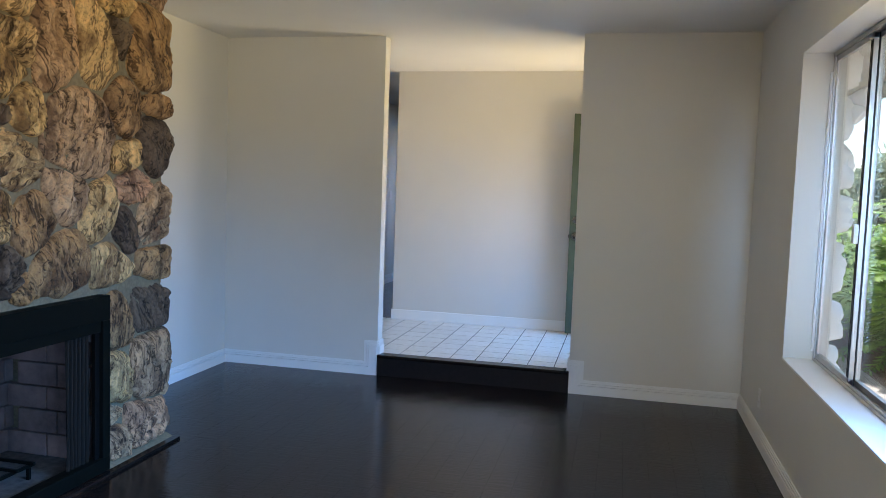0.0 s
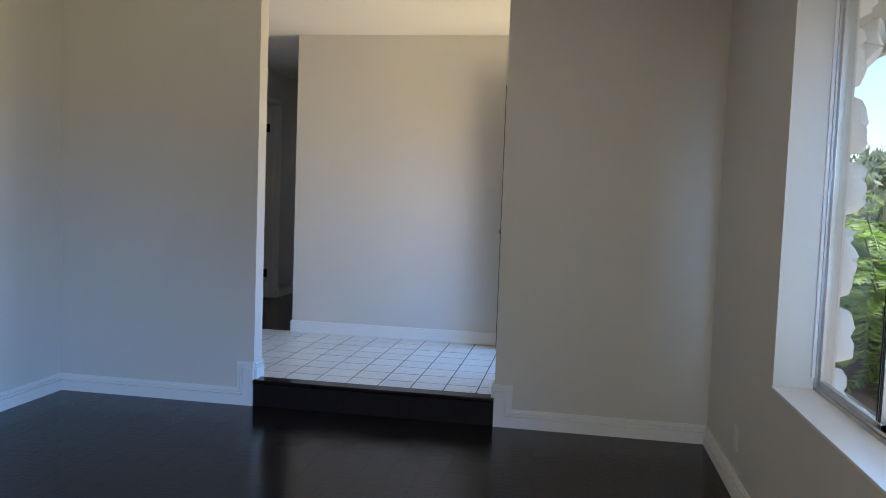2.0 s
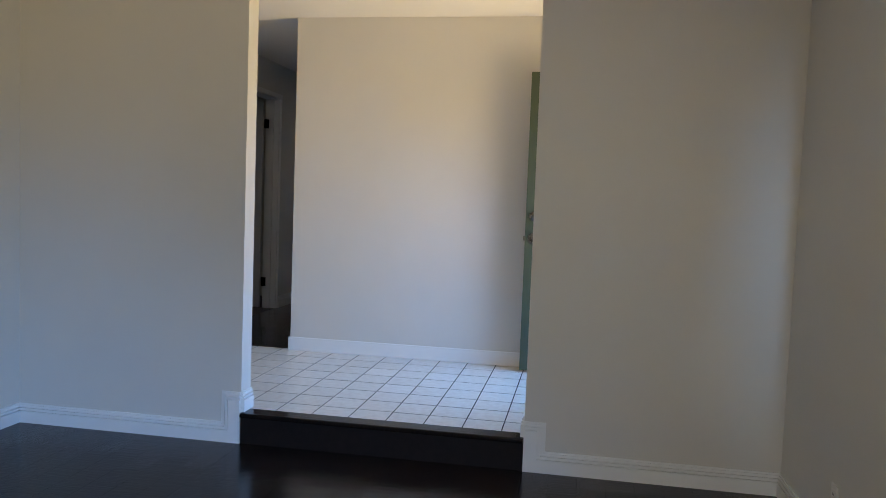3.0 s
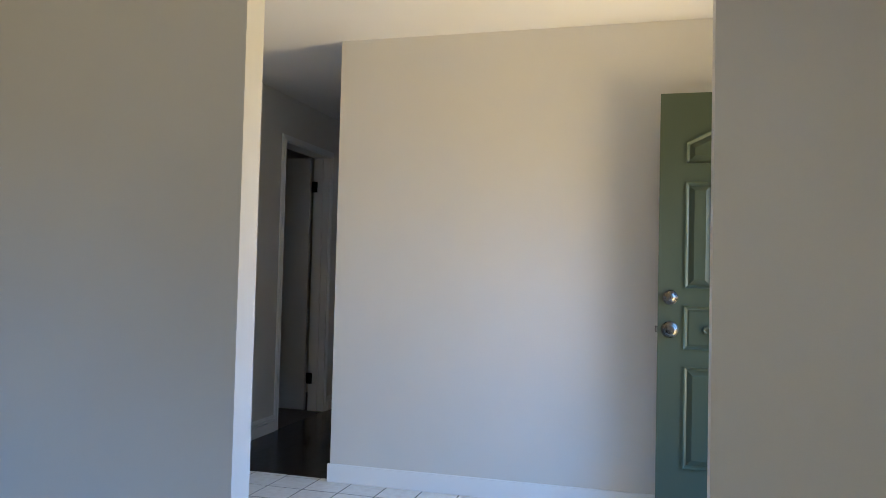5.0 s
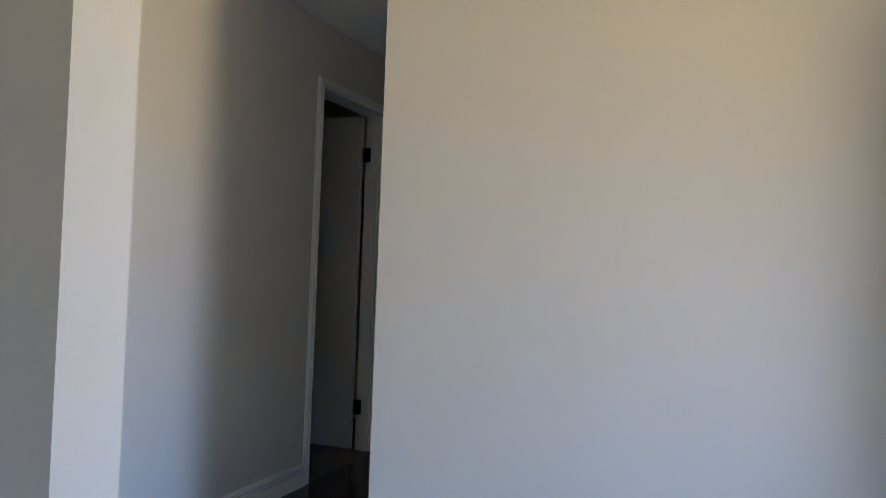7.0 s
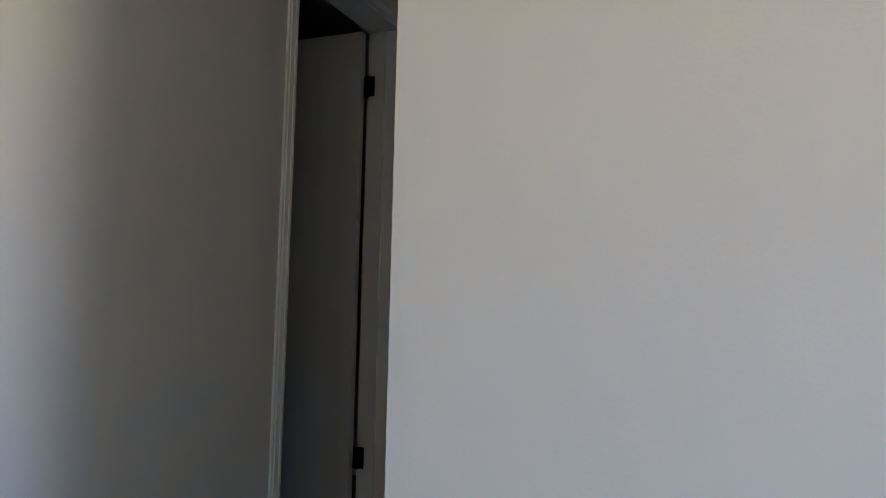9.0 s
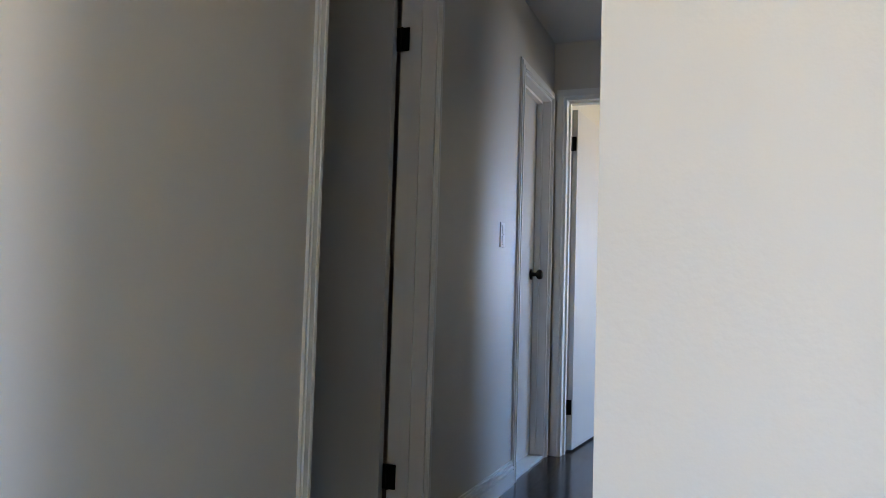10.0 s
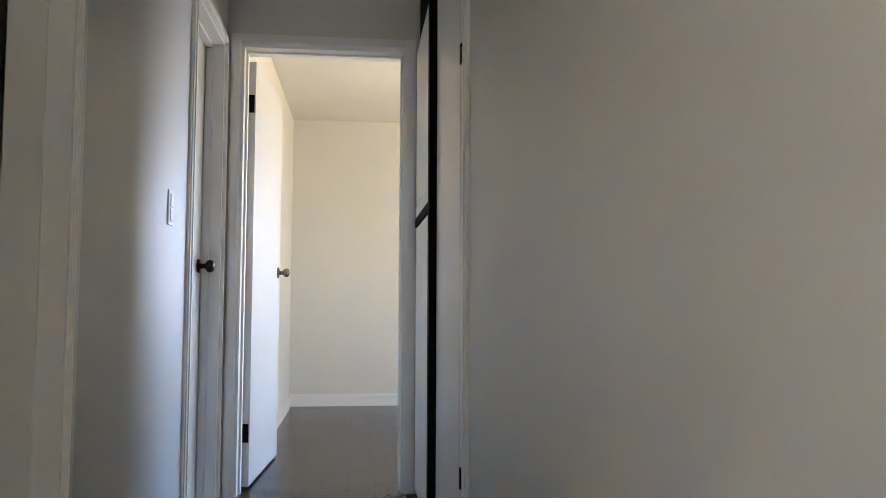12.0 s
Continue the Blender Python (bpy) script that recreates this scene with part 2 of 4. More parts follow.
M_FLATBLACK = plain("flat_black", (0.006, 0.006, 0.006), 0.85, 0, 0.3, 90, 0.05)
M_RISER = plain("step_stain", (0.016, 0.0115, 0.0105), 0.5, 0, 0.25, 30, 0.2)
M_MESHC = plain("mesh_curtain", (0.02, 0.016, 0.013), 0.6, 0.0, 0.6, 400, 0.1)
M_FBRICK = ground_material("fire_brick", (0.014, 0.011, 0.01), (0.3, 0.2, 0.17), 3)
M_ASH = plain("ash", (0.1, 0.095, 0.09), 0.95, 0, 0.5, 30)
M_ALU = plain("aluminium", (0.52, 0.5, 0.48), 0.36, 0.9, 0.12, 40)
M_SEAL = plain("rubber_seal", (0.015, 0.015, 0.016), 0.6)
M_NICKEL = plain("brushed_nickel", (0.2, 0.185, 0.17), 0.28, 1.0, 0.1, 90)
M_BRONZE = plain("dark_bronze", (0.02, 0.017, 0.015), 0.35, 0.7, 0.3, 90)
M_PLASTIC = plain("white_plastic", (0.8, 0.79, 0.77), 0.35, 0, 0.04, 30)
M_SLOT = plain("dark_slot", (0.02, 0.02, 0.02), 0.6)
M_GLASS = glass_material("window_glass")
M_FROST = plain("pale_glass", (0.62, 0.6, 0.55), 0.25, 0, 0.06, 30)
M_LEAF = leaf_material("leaf_green", (0.08, 0.16, 0.02), (0.3, 0.42, 0.05))
# distance haze is painted into the tree leaves by a paler, greyer colour
M_HAZED_TREE = leaf_material("hazed_tree_leaf", (0.17, 0.2, 0.13), (0.3, 0.33, 0.22), 0.6)
M_BARK = plain("bark", (0.2, 0.16, 0.12), 0.9, 0, 0.5, 12)
M_GROUND = ground_material("dry_ground", (0.16, 0.12, 0.08), (0.3, 0.24, 0.15), 2.5)
M_PATIO = ground_material("pink_concrete", (0.42, 0.33, 0.3), (0.52, 0.43, 0.39), 14)
M_MULCH = ground_material("red_mulch", (0.12, 0.05, 0.03), (0.28, 0.13, 0.08), 40)
M_RAG = plain("rag_cloth", (0.5, 0.47, 0.42), 0.95, 0, 0.6, 25)


# ---- building helpers ----
def box(bm, x0, x1, y0, y1, z0, z1, bevel=0.0):
    r = bmesh.ops.create_cube(bm, size=1.0, matrix=Matrix.Translation(((x0 + x1) / 2, (y0 + y1) / 2, (z0 + z1) / 2)) @ Matrix.Diagonal((abs(x1 - x0), abs(y1 - y0), abs(z1 - z0), 1)))
    if bevel:
        edges = {e for v in r["verts"] for e in v.link_edges}
        bmesh.ops.bevel(bm, geom=list(edges), offset=bevel, segments=2, profile=0.6, affect='EDGES')
    return bm


def cyl(bm, base, axis, r0, r1, length, n=20):
    """A capped cylinder or cone from base along axis."""
    turn = Vector(axis).to_track_quat('Z', 'Y').to_matrix().to_4x4()
    bmesh.ops.create_cone(bm, cap_ends=True, segments=n, radius1=r0, radius2=r1, depth=length,
                          matrix=Matrix.Translation(base) @ turn @ Matrix.Translation((0, 0, length / 2)))
    return bm


def lathe(bm, base, axis, prof, n=24):
    """Turned form: prof holds (radius, distance along axis)."""
    turn = Matrix.Translation(base) @ Vector(axis).to_track_quat('Z', 'Y').to_matrix().to_4x4()
    rings = []
    for r, d in prof:
        rings.append([bm.verts.new(turn @ Vector((r * math.cos(6.28318 * k / n), r * math.sin(6.28318 * k / n), d))) for k in range(n)])
    for a, b in zip(rings, rings[1:]):
        for k in range(n):
            bm.faces.new((a[k], a[(k + 1) % n], b[(k + 1) % n], b[k]))
    bm.faces.new(rings[-1])
    bm.faces.new(list(reversed(rings[0])))
    return bm


def prism(bm, poly, to3d, depth0, depth1):
    """A flat polygon (u, v) given thickness between two depths."""
    a = [bm.verts.new(to3d(u, v, depth0)) for u, v in poly]
    b = [bm.verts.new(to3d(u, v, depth1)) for u, v in poly]
    bm.faces.new(a)
    bm.faces.new(list(reversed(b)))
    for k in range(len(poly)):
        j = (k + 1) % len(poly)
        bm.faces.new((a[j], a[k], b[k], b[j]))
    return bm


def mesh_of(name, bm, mat, smooth=False):
    bmesh.ops.recalc_face_normals(bm, faces=bm.faces[:])
    me = bpy.data.meshes.new(name)
    bm.to_mesh(me)
    bm.free()
    me.materials.append(mat)
    if smooth:
        for f in me.polygons:
            f.use_smooth = True
    return me


def part(name, bm, mat, parent=None, label="", smooth=False):
    ob = new(name, mesh_of(name, bm, mat, smooth))
    ob.parent = parent
    if label:
        tagged(ob, label)
    return ob


def thing(name, at, label, category, group="", kind=""):
    ob = new(name)
    ob.location = at
    ob.empty_display_size = 0.1
    return tagged(ob, label, category, group, kind)


def sub(name, bm, mat, parent, label="", smooth=False):
    """A part whose mesh is given in world coordinates, under a thing standing at its base."""
    base = parent.matrix_basis.translation.copy()
    up = parent.parent
    while up:
        base = base + up.matrix_basis.translation
        up = up.parent
    bmesh.ops.translate(bm, verts=bm.verts[:], vec=-base)
    return part(name, bm, mat, parent, label, smooth)


def B(*a, bevel=0.0):
    return box(bmesh.new(), *a, bevel=bevel)


def boxes(*rows, bevel=0.0):
    bm = bmesh.new()
    for r in rows:
        box(bm, *r, bevel=bevel)
    return bm


def setting(name, bm, mat, label, category):
    return tagged(part(name, bm, mat), label, category, kind="structure")


# ---- the large structure ----
H = 2.585          # ceiling
S = 0.15           # the raised floor of entry, hall and bedroom
WX0, WX1 = -1.30, 2.655   # living room
HL, HR = -1.318, -0.393   # hall
WIN_Y0, WIN_Y1, WIN_Z0, WIN_Z1 = -3.72, -1.293, 0.626, 2.213
WPX = 2.80         # window plane
HD0, HD1 = 2.818, 3.625     # side room doorway
D20, D21 = 4.81, 5.452    # closet doorway
HEAD = 2.225
HEAD1 = 2.248                # head of the side room doorway
BD0, BD1 = -1.25, -0.476  # bedroom doorway

setting("wall_west", boxes((WX0 - 0.15, WX0, -7.35, 0, -0.2, H)), M_WALL, "off-white painted living room wall behind the stone fireplace", "wall")
setting("wall_south", boxes((WX0, 1.15, -7.35, -7.2, -0.2, H), (2.55, 2.95, -7.35, -7.2, -0.2, H), (1.15, 2.55, -7.35, -7.2, 2.1, H), (1.15, 2.55, -7.35, -7.2, -0.2, 0.05)), M_WALL, "off-white painted end wall of the living room", "wall")
setting("wall_east", boxes((WX1, 2.87, -7.2, -6.6, -0.2, H), (WX1, 2.87, -4.6, WIN_Y0, -0.2, H), (WX1, 2.87, -6.6, -4.6, -0.2, WIN_Z0), (WX1, 2.87, -6.6, -4.6, WIN_Z1, H), (WX1, 2.87, WIN_Y1, 0.115, -0.2, H), (WX1, 2.87, WIN_Y0, WIN_Y1, -0.2, WIN_Z0), (WX1, 2.87, WIN_Y0, WIN_Y1, WIN_Z1, H)), M_WALL, "off-white painted wall with a deep window opening", "wall")
setting("wall_north", boxes((WX0 - 0.15, 0, 0, 0.115, -0.2, H), (1.471, WX1, 0, 0.115, -0.2, H)), M_WALL, "off-white painted wall either side of the wide entry opening", "wall")
setting("wall_entry", boxes((HR, 2.39, 1.685, 1.80, 0, H)), M_WALL, "plain off-white painted wall of the tiled entry", "wall")
setting("wall_front", boxes((2.24, 2.39, 0.115, 0.62, 0, H), (2.24, 2.39, 1.56, 1.685, 0, H), (2.24, 2.39, 0.62, 1.56, 2.20, H), (2.24, 2.39, 0.62, 1.56, 0, S)), M_WALL, "off-white painted front wall with the open doorway", "wall")
setting("wall_hall_west", prism(bmesh.new(), [(0.115, 0), (HD0, 0), (HD0, HEAD1), (HD1, HEAD1), (HD1, 0), (D20, 0), (D20, HEAD), (D21, HEAD), (D21, 0), (5.66, 0), (5.66, H), (0.115, H)],
                               lambda u, v, d: Vector((HL - d, u, v)), 0.0, 0.12), M_WALL, "off-white painted hall wall with two doorways", "wall")
setting("wall_hall_east", boxes((HR, HR + 0.115, 1.80, 5.522, 0, H)), M_WALL, "off-white painted hall wall", "wall")
setting("wall_hall_end", boxes((HL, BD0, 5.522, 5.66, 0, H), (BD1, HR + 0.115, 5.522, 5.66, 0, H), (BD0, BD1, 5.522, 5.66, HEAD + 0.024, H)), M_WALL, "off-white painted wall round the bedroom doorway", "wall")
setting("wall_bedroom_west", boxes((-1.41, -1.262, 5.66, 8.50, 0, H)), M_WALL, "off-white painted bedroom wall behind the open door", "wall")
setting("wall_bedroom_north", boxes((-1.41, 1.0, 8.50, 8.65, 0, H), (1.6, 2.3, 8.50, 8.65, 0, H), (1.0, 1.6, 8.50, 8.65, 0, 0.95), (1.0, 1.6, 8.50, 8.65, 2.2, H)), M_WALL, "off-white painted far bedroom wall", "wall")
setting("wall_bedroom_east", boxes((2.15, 2.3, 5.66, 6.1, 0, H), (2.15, 2.3, 7.9, 8.50, 0, H), (2.15, 2.3, 6.1, 7.9, 0, 0.95), (2.15, 2.3, 6.1, 7.9, 2.2, H)), M_WALL, "off-white painted bedroom wall with a window opening", "wall")
setting("wall_bedroom_south", boxes((HR + 0.115, 2.3, 5.522, 5.66, 0, H)), M_WALL, "off-white painted bedroom wall beside the hall", "wall")
setting("wall_side_room", boxes((-3.3, HL - 0.12, 2.1, 2.25, 0, H), (-3.3, HL - 0.12, 4.5, 4.65, 0, H), (-3.45, -3.3, 2.1, 4.65, 0, H)), M_WALL, "painted walls of the unlit side room", "wall")
setting("wall_closet", boxes((-2.0, HL - 0.12, 4.66, 4.74, 0, H), (-2.0, HL - 0.12, 5.53, 5.61, 0, H), (-2.1, -2.0, 4.66, 5.61, 0, H)), M_WALL, "plain walls that close the hall closet", "wall")
setting("ceiling", boxes((WX0 - 0.15, 2.95, -7.35, 0.0, H, H + 0.2)), M_CEIL, "matt off-white ceiling of the living room", "ceiling")
setting("ceiling_entry", boxes((-3.45, 2.95, 0.0, 8.65, H, H + 0.2)), M_CEIL, "matt off-white ceiling of entry, hall and bedroom", "ceiling")

# floors; their boards and tiles follow at the end of the file
floor_living = setting("floor", boxes((WX0, WX1, -7.2, 0.0, -0.2, -0.012)), M_SUB, "near-black stained hardwood floor with a satin sheen", "floor")
floor_entry = setting("floor_entry", boxes((HL, 2.24, 0.06, 1.735, -0.1, S - 0.0022)), M_GROUT, "cream square ceramic tiles with dark grout", "floor")
floor_hall = setting("floor_hall", boxes((HL, HR, 1.735, 5.522, -0.1, S - 0.012), (BD0, BD1, 5.522, 5.66, -0.1, S - 0.012)), M_SUB, "near-black stained hardwood hall floor", "floor")
floor_bed = setting("floor_bedroom", boxes((-1.262, 2.15, 5.66, 8.50, -0.1, S - 0.012)), M_SUB, "near-black stained hardwood bedroom floor", "floor")
setting("floor_side_room", boxes((-3.3, HL, 2.25, 4.5, -0.1, S - 0.003), (-2.0, HL, 4.74, 5.53, -0.1, S - 0.003)), plain("grey_floor", (0.16, 0.14, 0.12), 0.5), "worn grey-brown floor of the unlit side room", "floor")

# step at the opening
step = thing("entry_step", (0.735, 0, 0), "single dark-stained wooden step with a rounded nosing", "step")
sub("riser", B(0.002, 1.469, -0.008, 0.02, 0.0, 0.14), M_RISER, step)
sub("nosing", B(0.002, 1.469, -0.026, 0.083, 0.138, 0.163, bevel=0.008), M_FLOOR, step)

# ---- baseboards: a stepped profile, wrapped up round the step ----
BANDS = ((0.0, 0.064, 0.019), (0.064, 0.069, 0.005), (0.069, 0.0805, 0.016), (0.0805, 0.0855, 0.004), (0.0855, 0.096, 0.012), (0.096, 0.105, 0.007))


def base_run(bm, axis, a0, a1, face, out, z0, scale=1.0):
    for b0, b1, t in BANDS:
        lo, hi = sorted((face, face + out * t))
        if axis == 'x':
            box(bm, a0, a1, lo, hi, z0 + b0 * scale, z0 + b1 * scale)
        else:
            box(bm, lo, hi, a0, a1, z0 + b0 * scale, z0 + b1 * scale)
    return bm


def base_turn(bm, far, edge, face, up):
    """A baseboard from far to edge along x that turns up beside the step and in at its top."""
    s = 1 if far > edge else -1
    for b0, b1, t in BANDS:
        for xa, xb, za, zb in ((far, edge + s * b0, b0, b1), (edge + s * b1, edge + s * b0, b1, up + b1), (edge + s * b0, edge, up + b0, up + b1)):
            if abs(xa - xb) > 1e-6:
                a, b = sorted((xa, xb))
                box(bm, a, b, face - t, face, za, zb)
    return bm


bb = base_turn(bmesh.new(), WX0, 0.0, 0.0, S + 0.013)
base_run(bb, 'y', 0.0, 0.115, 0.0, 1, S + 0.013)
setting("baseboard", bb, M_TRIM, "white stepped baseboard turning up beside the step", "baseboard")
bb = base_turn(bmesh.new(), WX1, 1.471, 0.0, S - 0.01)
base_run(bb, 'y', 0.0, 0.115, 1.471, -1, S + 0.013)
setting("baseboard", bb, M_TRIM, "white stepped baseboard turning up beside the step", "baseboard")
setting("baseboard", base_run(bmesh.new(), 'y', -7.2, 0.0, WX1, -1, 0), M_TRIM, "white stepped baseboard under the window", "baseboard")
setting("baseboard", base_run(base_run(bmesh.new(), 'y', -1.85, 0.0, WX0, 1, 0), 'y', -7.2, -4.1, WX0, 1, 0), M_TRIM, "white stepped baseboard beside the fireplace", "baseboard")
setting("baseboard", base_run(bmesh.new(), 'y', 0.115, 2.77, HL, 1, S, 1.1), M_TRIM, "white stepped baseboard of the hall", "baseboard")
setting("baseboard", base_run(bmesh.new(), 'y', 3.672, 4.76, HL, 1, S, 1.1), M_TRIM, "white stepped baseboard of the hall", "baseboard")
setting("baseboard", B(HR - 0.012, 2.24, 1.672, 1.685, S, S + 0.1, bevel=0.004), M_TRIM, "plain white baseboard of the tiled entry", "baseboard")
setting("baseboard", base_run(bmesh.new(), 'x', -1.262, 2.15, 8.50, -1, S, 0.95), M_TRIM, "white stepped baseboard of the bedroom", "baseboard")
setting("baseboard", base_run(bmesh.new(), 'y', 5.66, 8.342, -1.262, 1, S, 0.95), M_TRIM, "white stepped baseboard behind the bedroom door", "baseboard")


# ---- doorways ----
def casing_frame(bm, to3d, u0, u1, top, z0, w, layers=((1.0, 0.009), (0.8, 0.014), (0.36, 0.018))):
    """Stepped casing round an opening; to3d(u, v, d): along the wall, up, out of it."""
    for n, (f, t) in enumerate(layers):
        ww, e = w * f, 0.003 * n
        for a, b, c, d in ((u0 - ww, u0 - e, z0 + e * 0.3, top + e), (u1 + e, u1 + ww, z0 + e * 0.3, top + e), (u0 - ww, u1 + ww, top + e, top + ww)):
            prism(bm, [(a, c), (b, c), (b, d), (a, d)], to3d, 0.0, t)
    return bm


def west_wall(u, v, d):
    return Vector((HL + d, u, v))


def end_wall(u, v, d):
    return Vector((u, 5.522 - d, v))


def hinge(bm, at, along, out, up=0.044):
    """Two rounded leaves folded round a knuckle."""
    along, out = Vector(along), Vector(out)
    for s in (-1, 1):
        c = Vector(at) + along * s * 0.016
        ex, ey = abs(along.x) * 0.014 + abs(out.x) * 0.002, abs(along.y) * 0.014 + abs(out.y) * 0.002
        box(bm, c.x - ex, c.x + ex, c.y - ey, c.y + ey, c.z - up, c.z + up, bevel=0.0015)
    cyl(bm, Vector(at) + out * 0.004 - Vector((0, 0, up)), (0, 0, 1), 0.006, 0.006, up * 2, 10)
    return bm


d1 = thing("door_1", (HL, HD0, S), "white-painted hall doorway casing with jamb and stop", "door frame", kind="structure")
sub("casing", casing_frame(bmesh.new(), west_wall, HD0, HD1, HEAD1, S, 0.046), M_TRIM, d1)
sub("jamb", boxes((HL - 0.135, HL + 0.004, HD0, HD0 + 0.016, S, HEAD1), (HL - 0.135, HL + 0.004, HD1 - 0.016, HD1, S, HEAD1), (HL - 0.135, HL + 0.004, HD0, HD1, HEAD1 - 0.006, HEAD1)), M_TRIM, d1)
sub("door_stop", boxes((HL - 0.09, HL - 0.05, HD0 + 0.016, HD0 + 0.027, S, HEAD1), (HL - 0.09, HL - 0.05, HD1 - 0.027, HD1 - 0.016, S, HEAD1)), M_TRIM, d1)

side_door = thing("side_room_door", (HL - 0.135, HD1 - 0.02, S), "plain white flush door standing open into the dark side room", "door")
sub("door_slab", B(HL - 0.135 - 0.74, HL - 0.148, HD1 - 0.06, HD1 - 0.024, S + 0.012, HEAD1 - 0.01, bevel=0.002), M_DOOR, side_door)
for z in (0.417, 2.0):
    sub("hinge", hinge(bmesh.new(), (HL - 0.128, HD1 - 0.025, z), (1, 0, 0), (0, -1, 0)), M_BLACK, side_door, "black butt hinge")

d2 = thing("door_2", (HL, D20, S), "white-painted closet doorway casing with deep jamb", "door frame", kind="structure")
sub("casing", casing_frame(bmesh.new(), west_wall, D20, D21, HEAD, S, 0.05), M_TRIM, d2)
sub("jamb", boxes((HL - 0.13, HL + 0.004, D20, D20 + 0.016, S, HEAD), (HL - 0.13, HL + 0.004, D21 - 0.016, D21, S, HEAD), (HL - 0.13, HL + 0.004, D20, D21, HEAD - 0.016, HEAD)), M_TRIM, d2)
sub("door_stop", boxes((HL - 0.075, HL - 0.045, D21 - 0.027, D21 - 0.016, S, HEAD - 0.016), (HL - 0.075, HL - 0.045, D20 + 0.016, D21 - 0.016, HEAD - 0.03, HEAD - 0.016)), M_TRIM, d2)
sub("threshold", B(HL - 0.12, HL, D20 + 0.016, D21 - 0.016, S - 0.003, S + 0.014, bevel=0.004), M_TRIM, d2)
closet_door = thing("closet_door", (HL - 0.1, D20 + 0.02, S), "plain white flush closet door, shut, with a dark knob", "door")
sub("door_slab", B(HL - 0.113, HL - 0.078, D20 + 0.019, D21 - 0.02, S + 0.018, HEAD - 0.02, bevel=0.002), M_DOOR, closet_door)
k = sub("door_knob", lathe(bmesh.new(), (HL - 0.078, D21 - 0.085, 1.195), (1, 0, 0), ((0.03, 0), (0.031, 0.006), (0.012, 0.01), (0.011, 0.03), (0.026, 0.042), (0.029, 0.054), (0.024, 0.066), (0.01, 0.071))), M_BRONZE, closet_door, "dark bronze round knob", True)

d3 = thing("door_3", (BD0, 5.522, S), "white-painted bedroom doorway casing", "door frame", kind="structure")
sub("casing", casing_frame(bmesh.new(), end_wall, BD0, BD1, HEAD + 0.024, S, 0.047), M_TRIM, d3)
sub("jamb", boxes((BD0, BD0 + 0.014, 5.518, 5.665, S, HEAD + 0.024), (BD1 - 0.014, BD1, 5.518, 5.665, S, HEAD + 0.024), (BD0, BD1, 5.518, 5.665, HEAD + 0.008, HEAD + 0.024)), M_TRIM, d3)
sub("door_stop", boxes((BD0 + 0.014, BD0 + 0.024, 5.575, 5.61, S, HEAD + 0.008), (BD1 - 0.024, BD1 - 0.014, 5.575, 5.61, S, HEAD + 0.008), (BD0 + 0.014, BD1 - 0.014, 5.575, 5.61, HEAD - 0.002, HEAD + 0.008)), M_TRIM, d3)
bed_door = thing("bedroom_door", (BD0 + 0.012, 5.675, S), "plain white flush door standing open into the bedroom", "door")
bed_door.rotation_euler = (0, 0, radians(-4.0))
part("door_slab", B(0.0, 0.036, 0.004, 0.762, 0.012, HEAD - S - 0.012, bevel=0.002), M_DOOR, bed_door)
part("door_knob", lathe(bmesh.new(), (0.036, 0.70, 1.05), (1, 0, 0), ((0.031, 0), (0.032, 0.005), (0.012, 0.01), (0.012, 0.028), (0.022, 0.036), (0.026, 0.05), (0.02, 0.062), (0.008, 0.066))), M_NICKEL, bed_door, "nickel door knob", True)
for z in (0.265, 1.85):
    part("hinge", hinge(bmesh.new(), (0.004, -0.012, z), (1, 0, 0), (0, -1, 0)), M_BLACK, bed_door, "black butt hinge")

# ---- hall, east side: shut closet door and a linen cupboard edged in black ----
tall_door = thing("linen_door", (HR, 4.36, S), "tall white-painted flush linen closet door with small black hinges", "closet door")
sub("door_slab", B(HR - 0.016, HR + 0.006, 4.04, 4.695, S + 0.02, H - 0.02, bevel=0.003), M_DOOR, tall_door)
sub("casing", boxes((HR - 0.011, HR + 0.002, 3.955, 4.025, S, H - 0.002), (HR - 0.016, HR + 0.002, 3.985, 4.025, S, H - 0.002)), M_TRIM, tall_door)
for z in (0.565, 1.75):
    sub("hinge", B(HR - 0.02, HR, 4.002, 4.026, z - 0.03, z + 0.028, bevel=0.003), M_BLACK, tall_door, "small black hinge")
cupboard = thing("linen_cupboard", (HR, 5.12, S), "built-in linen cupboard with white doors, black standing for a dark recess", "cupboard")
# flat black colour stands in for a dark open recess round the doors
sub("post", boxes((HR - 0.043, HR, 4.70, 4.765, S, H - 0.001)), M_FLATBLACK, cupboard, "black upright standing for a dark recess")
sub("carcass", boxes((HR - 0.016, HR, 4.765, 5.52, S, H - 0.001)), M_FLATBLACK, cupboard, "black carcass standing for a dark recess")
sub("mid_rail", boxes((HR - 0.036, HR - 0.014, 4.765, 5.515, 1.39, 1.43)), M_FLATBLACK, cupboard, "black rail between the doors")
for z0, z1 in ((S + 0.03, 1.385), (1.435, 2.235)):
    dr = sub("door_panel", B(HR - 0.032, HR - 0.016, 4.785, 5.508, z0, z1, bevel=0.003), M_DOOR, cupboard, "white cupboard door")
    sub("door_field", B(HR - 0.035, HR - 0.03, 4.83, 5.465, z0 + 0.045, z1 - 0.045, bevel=0.002), M_DOOR, cupboard)


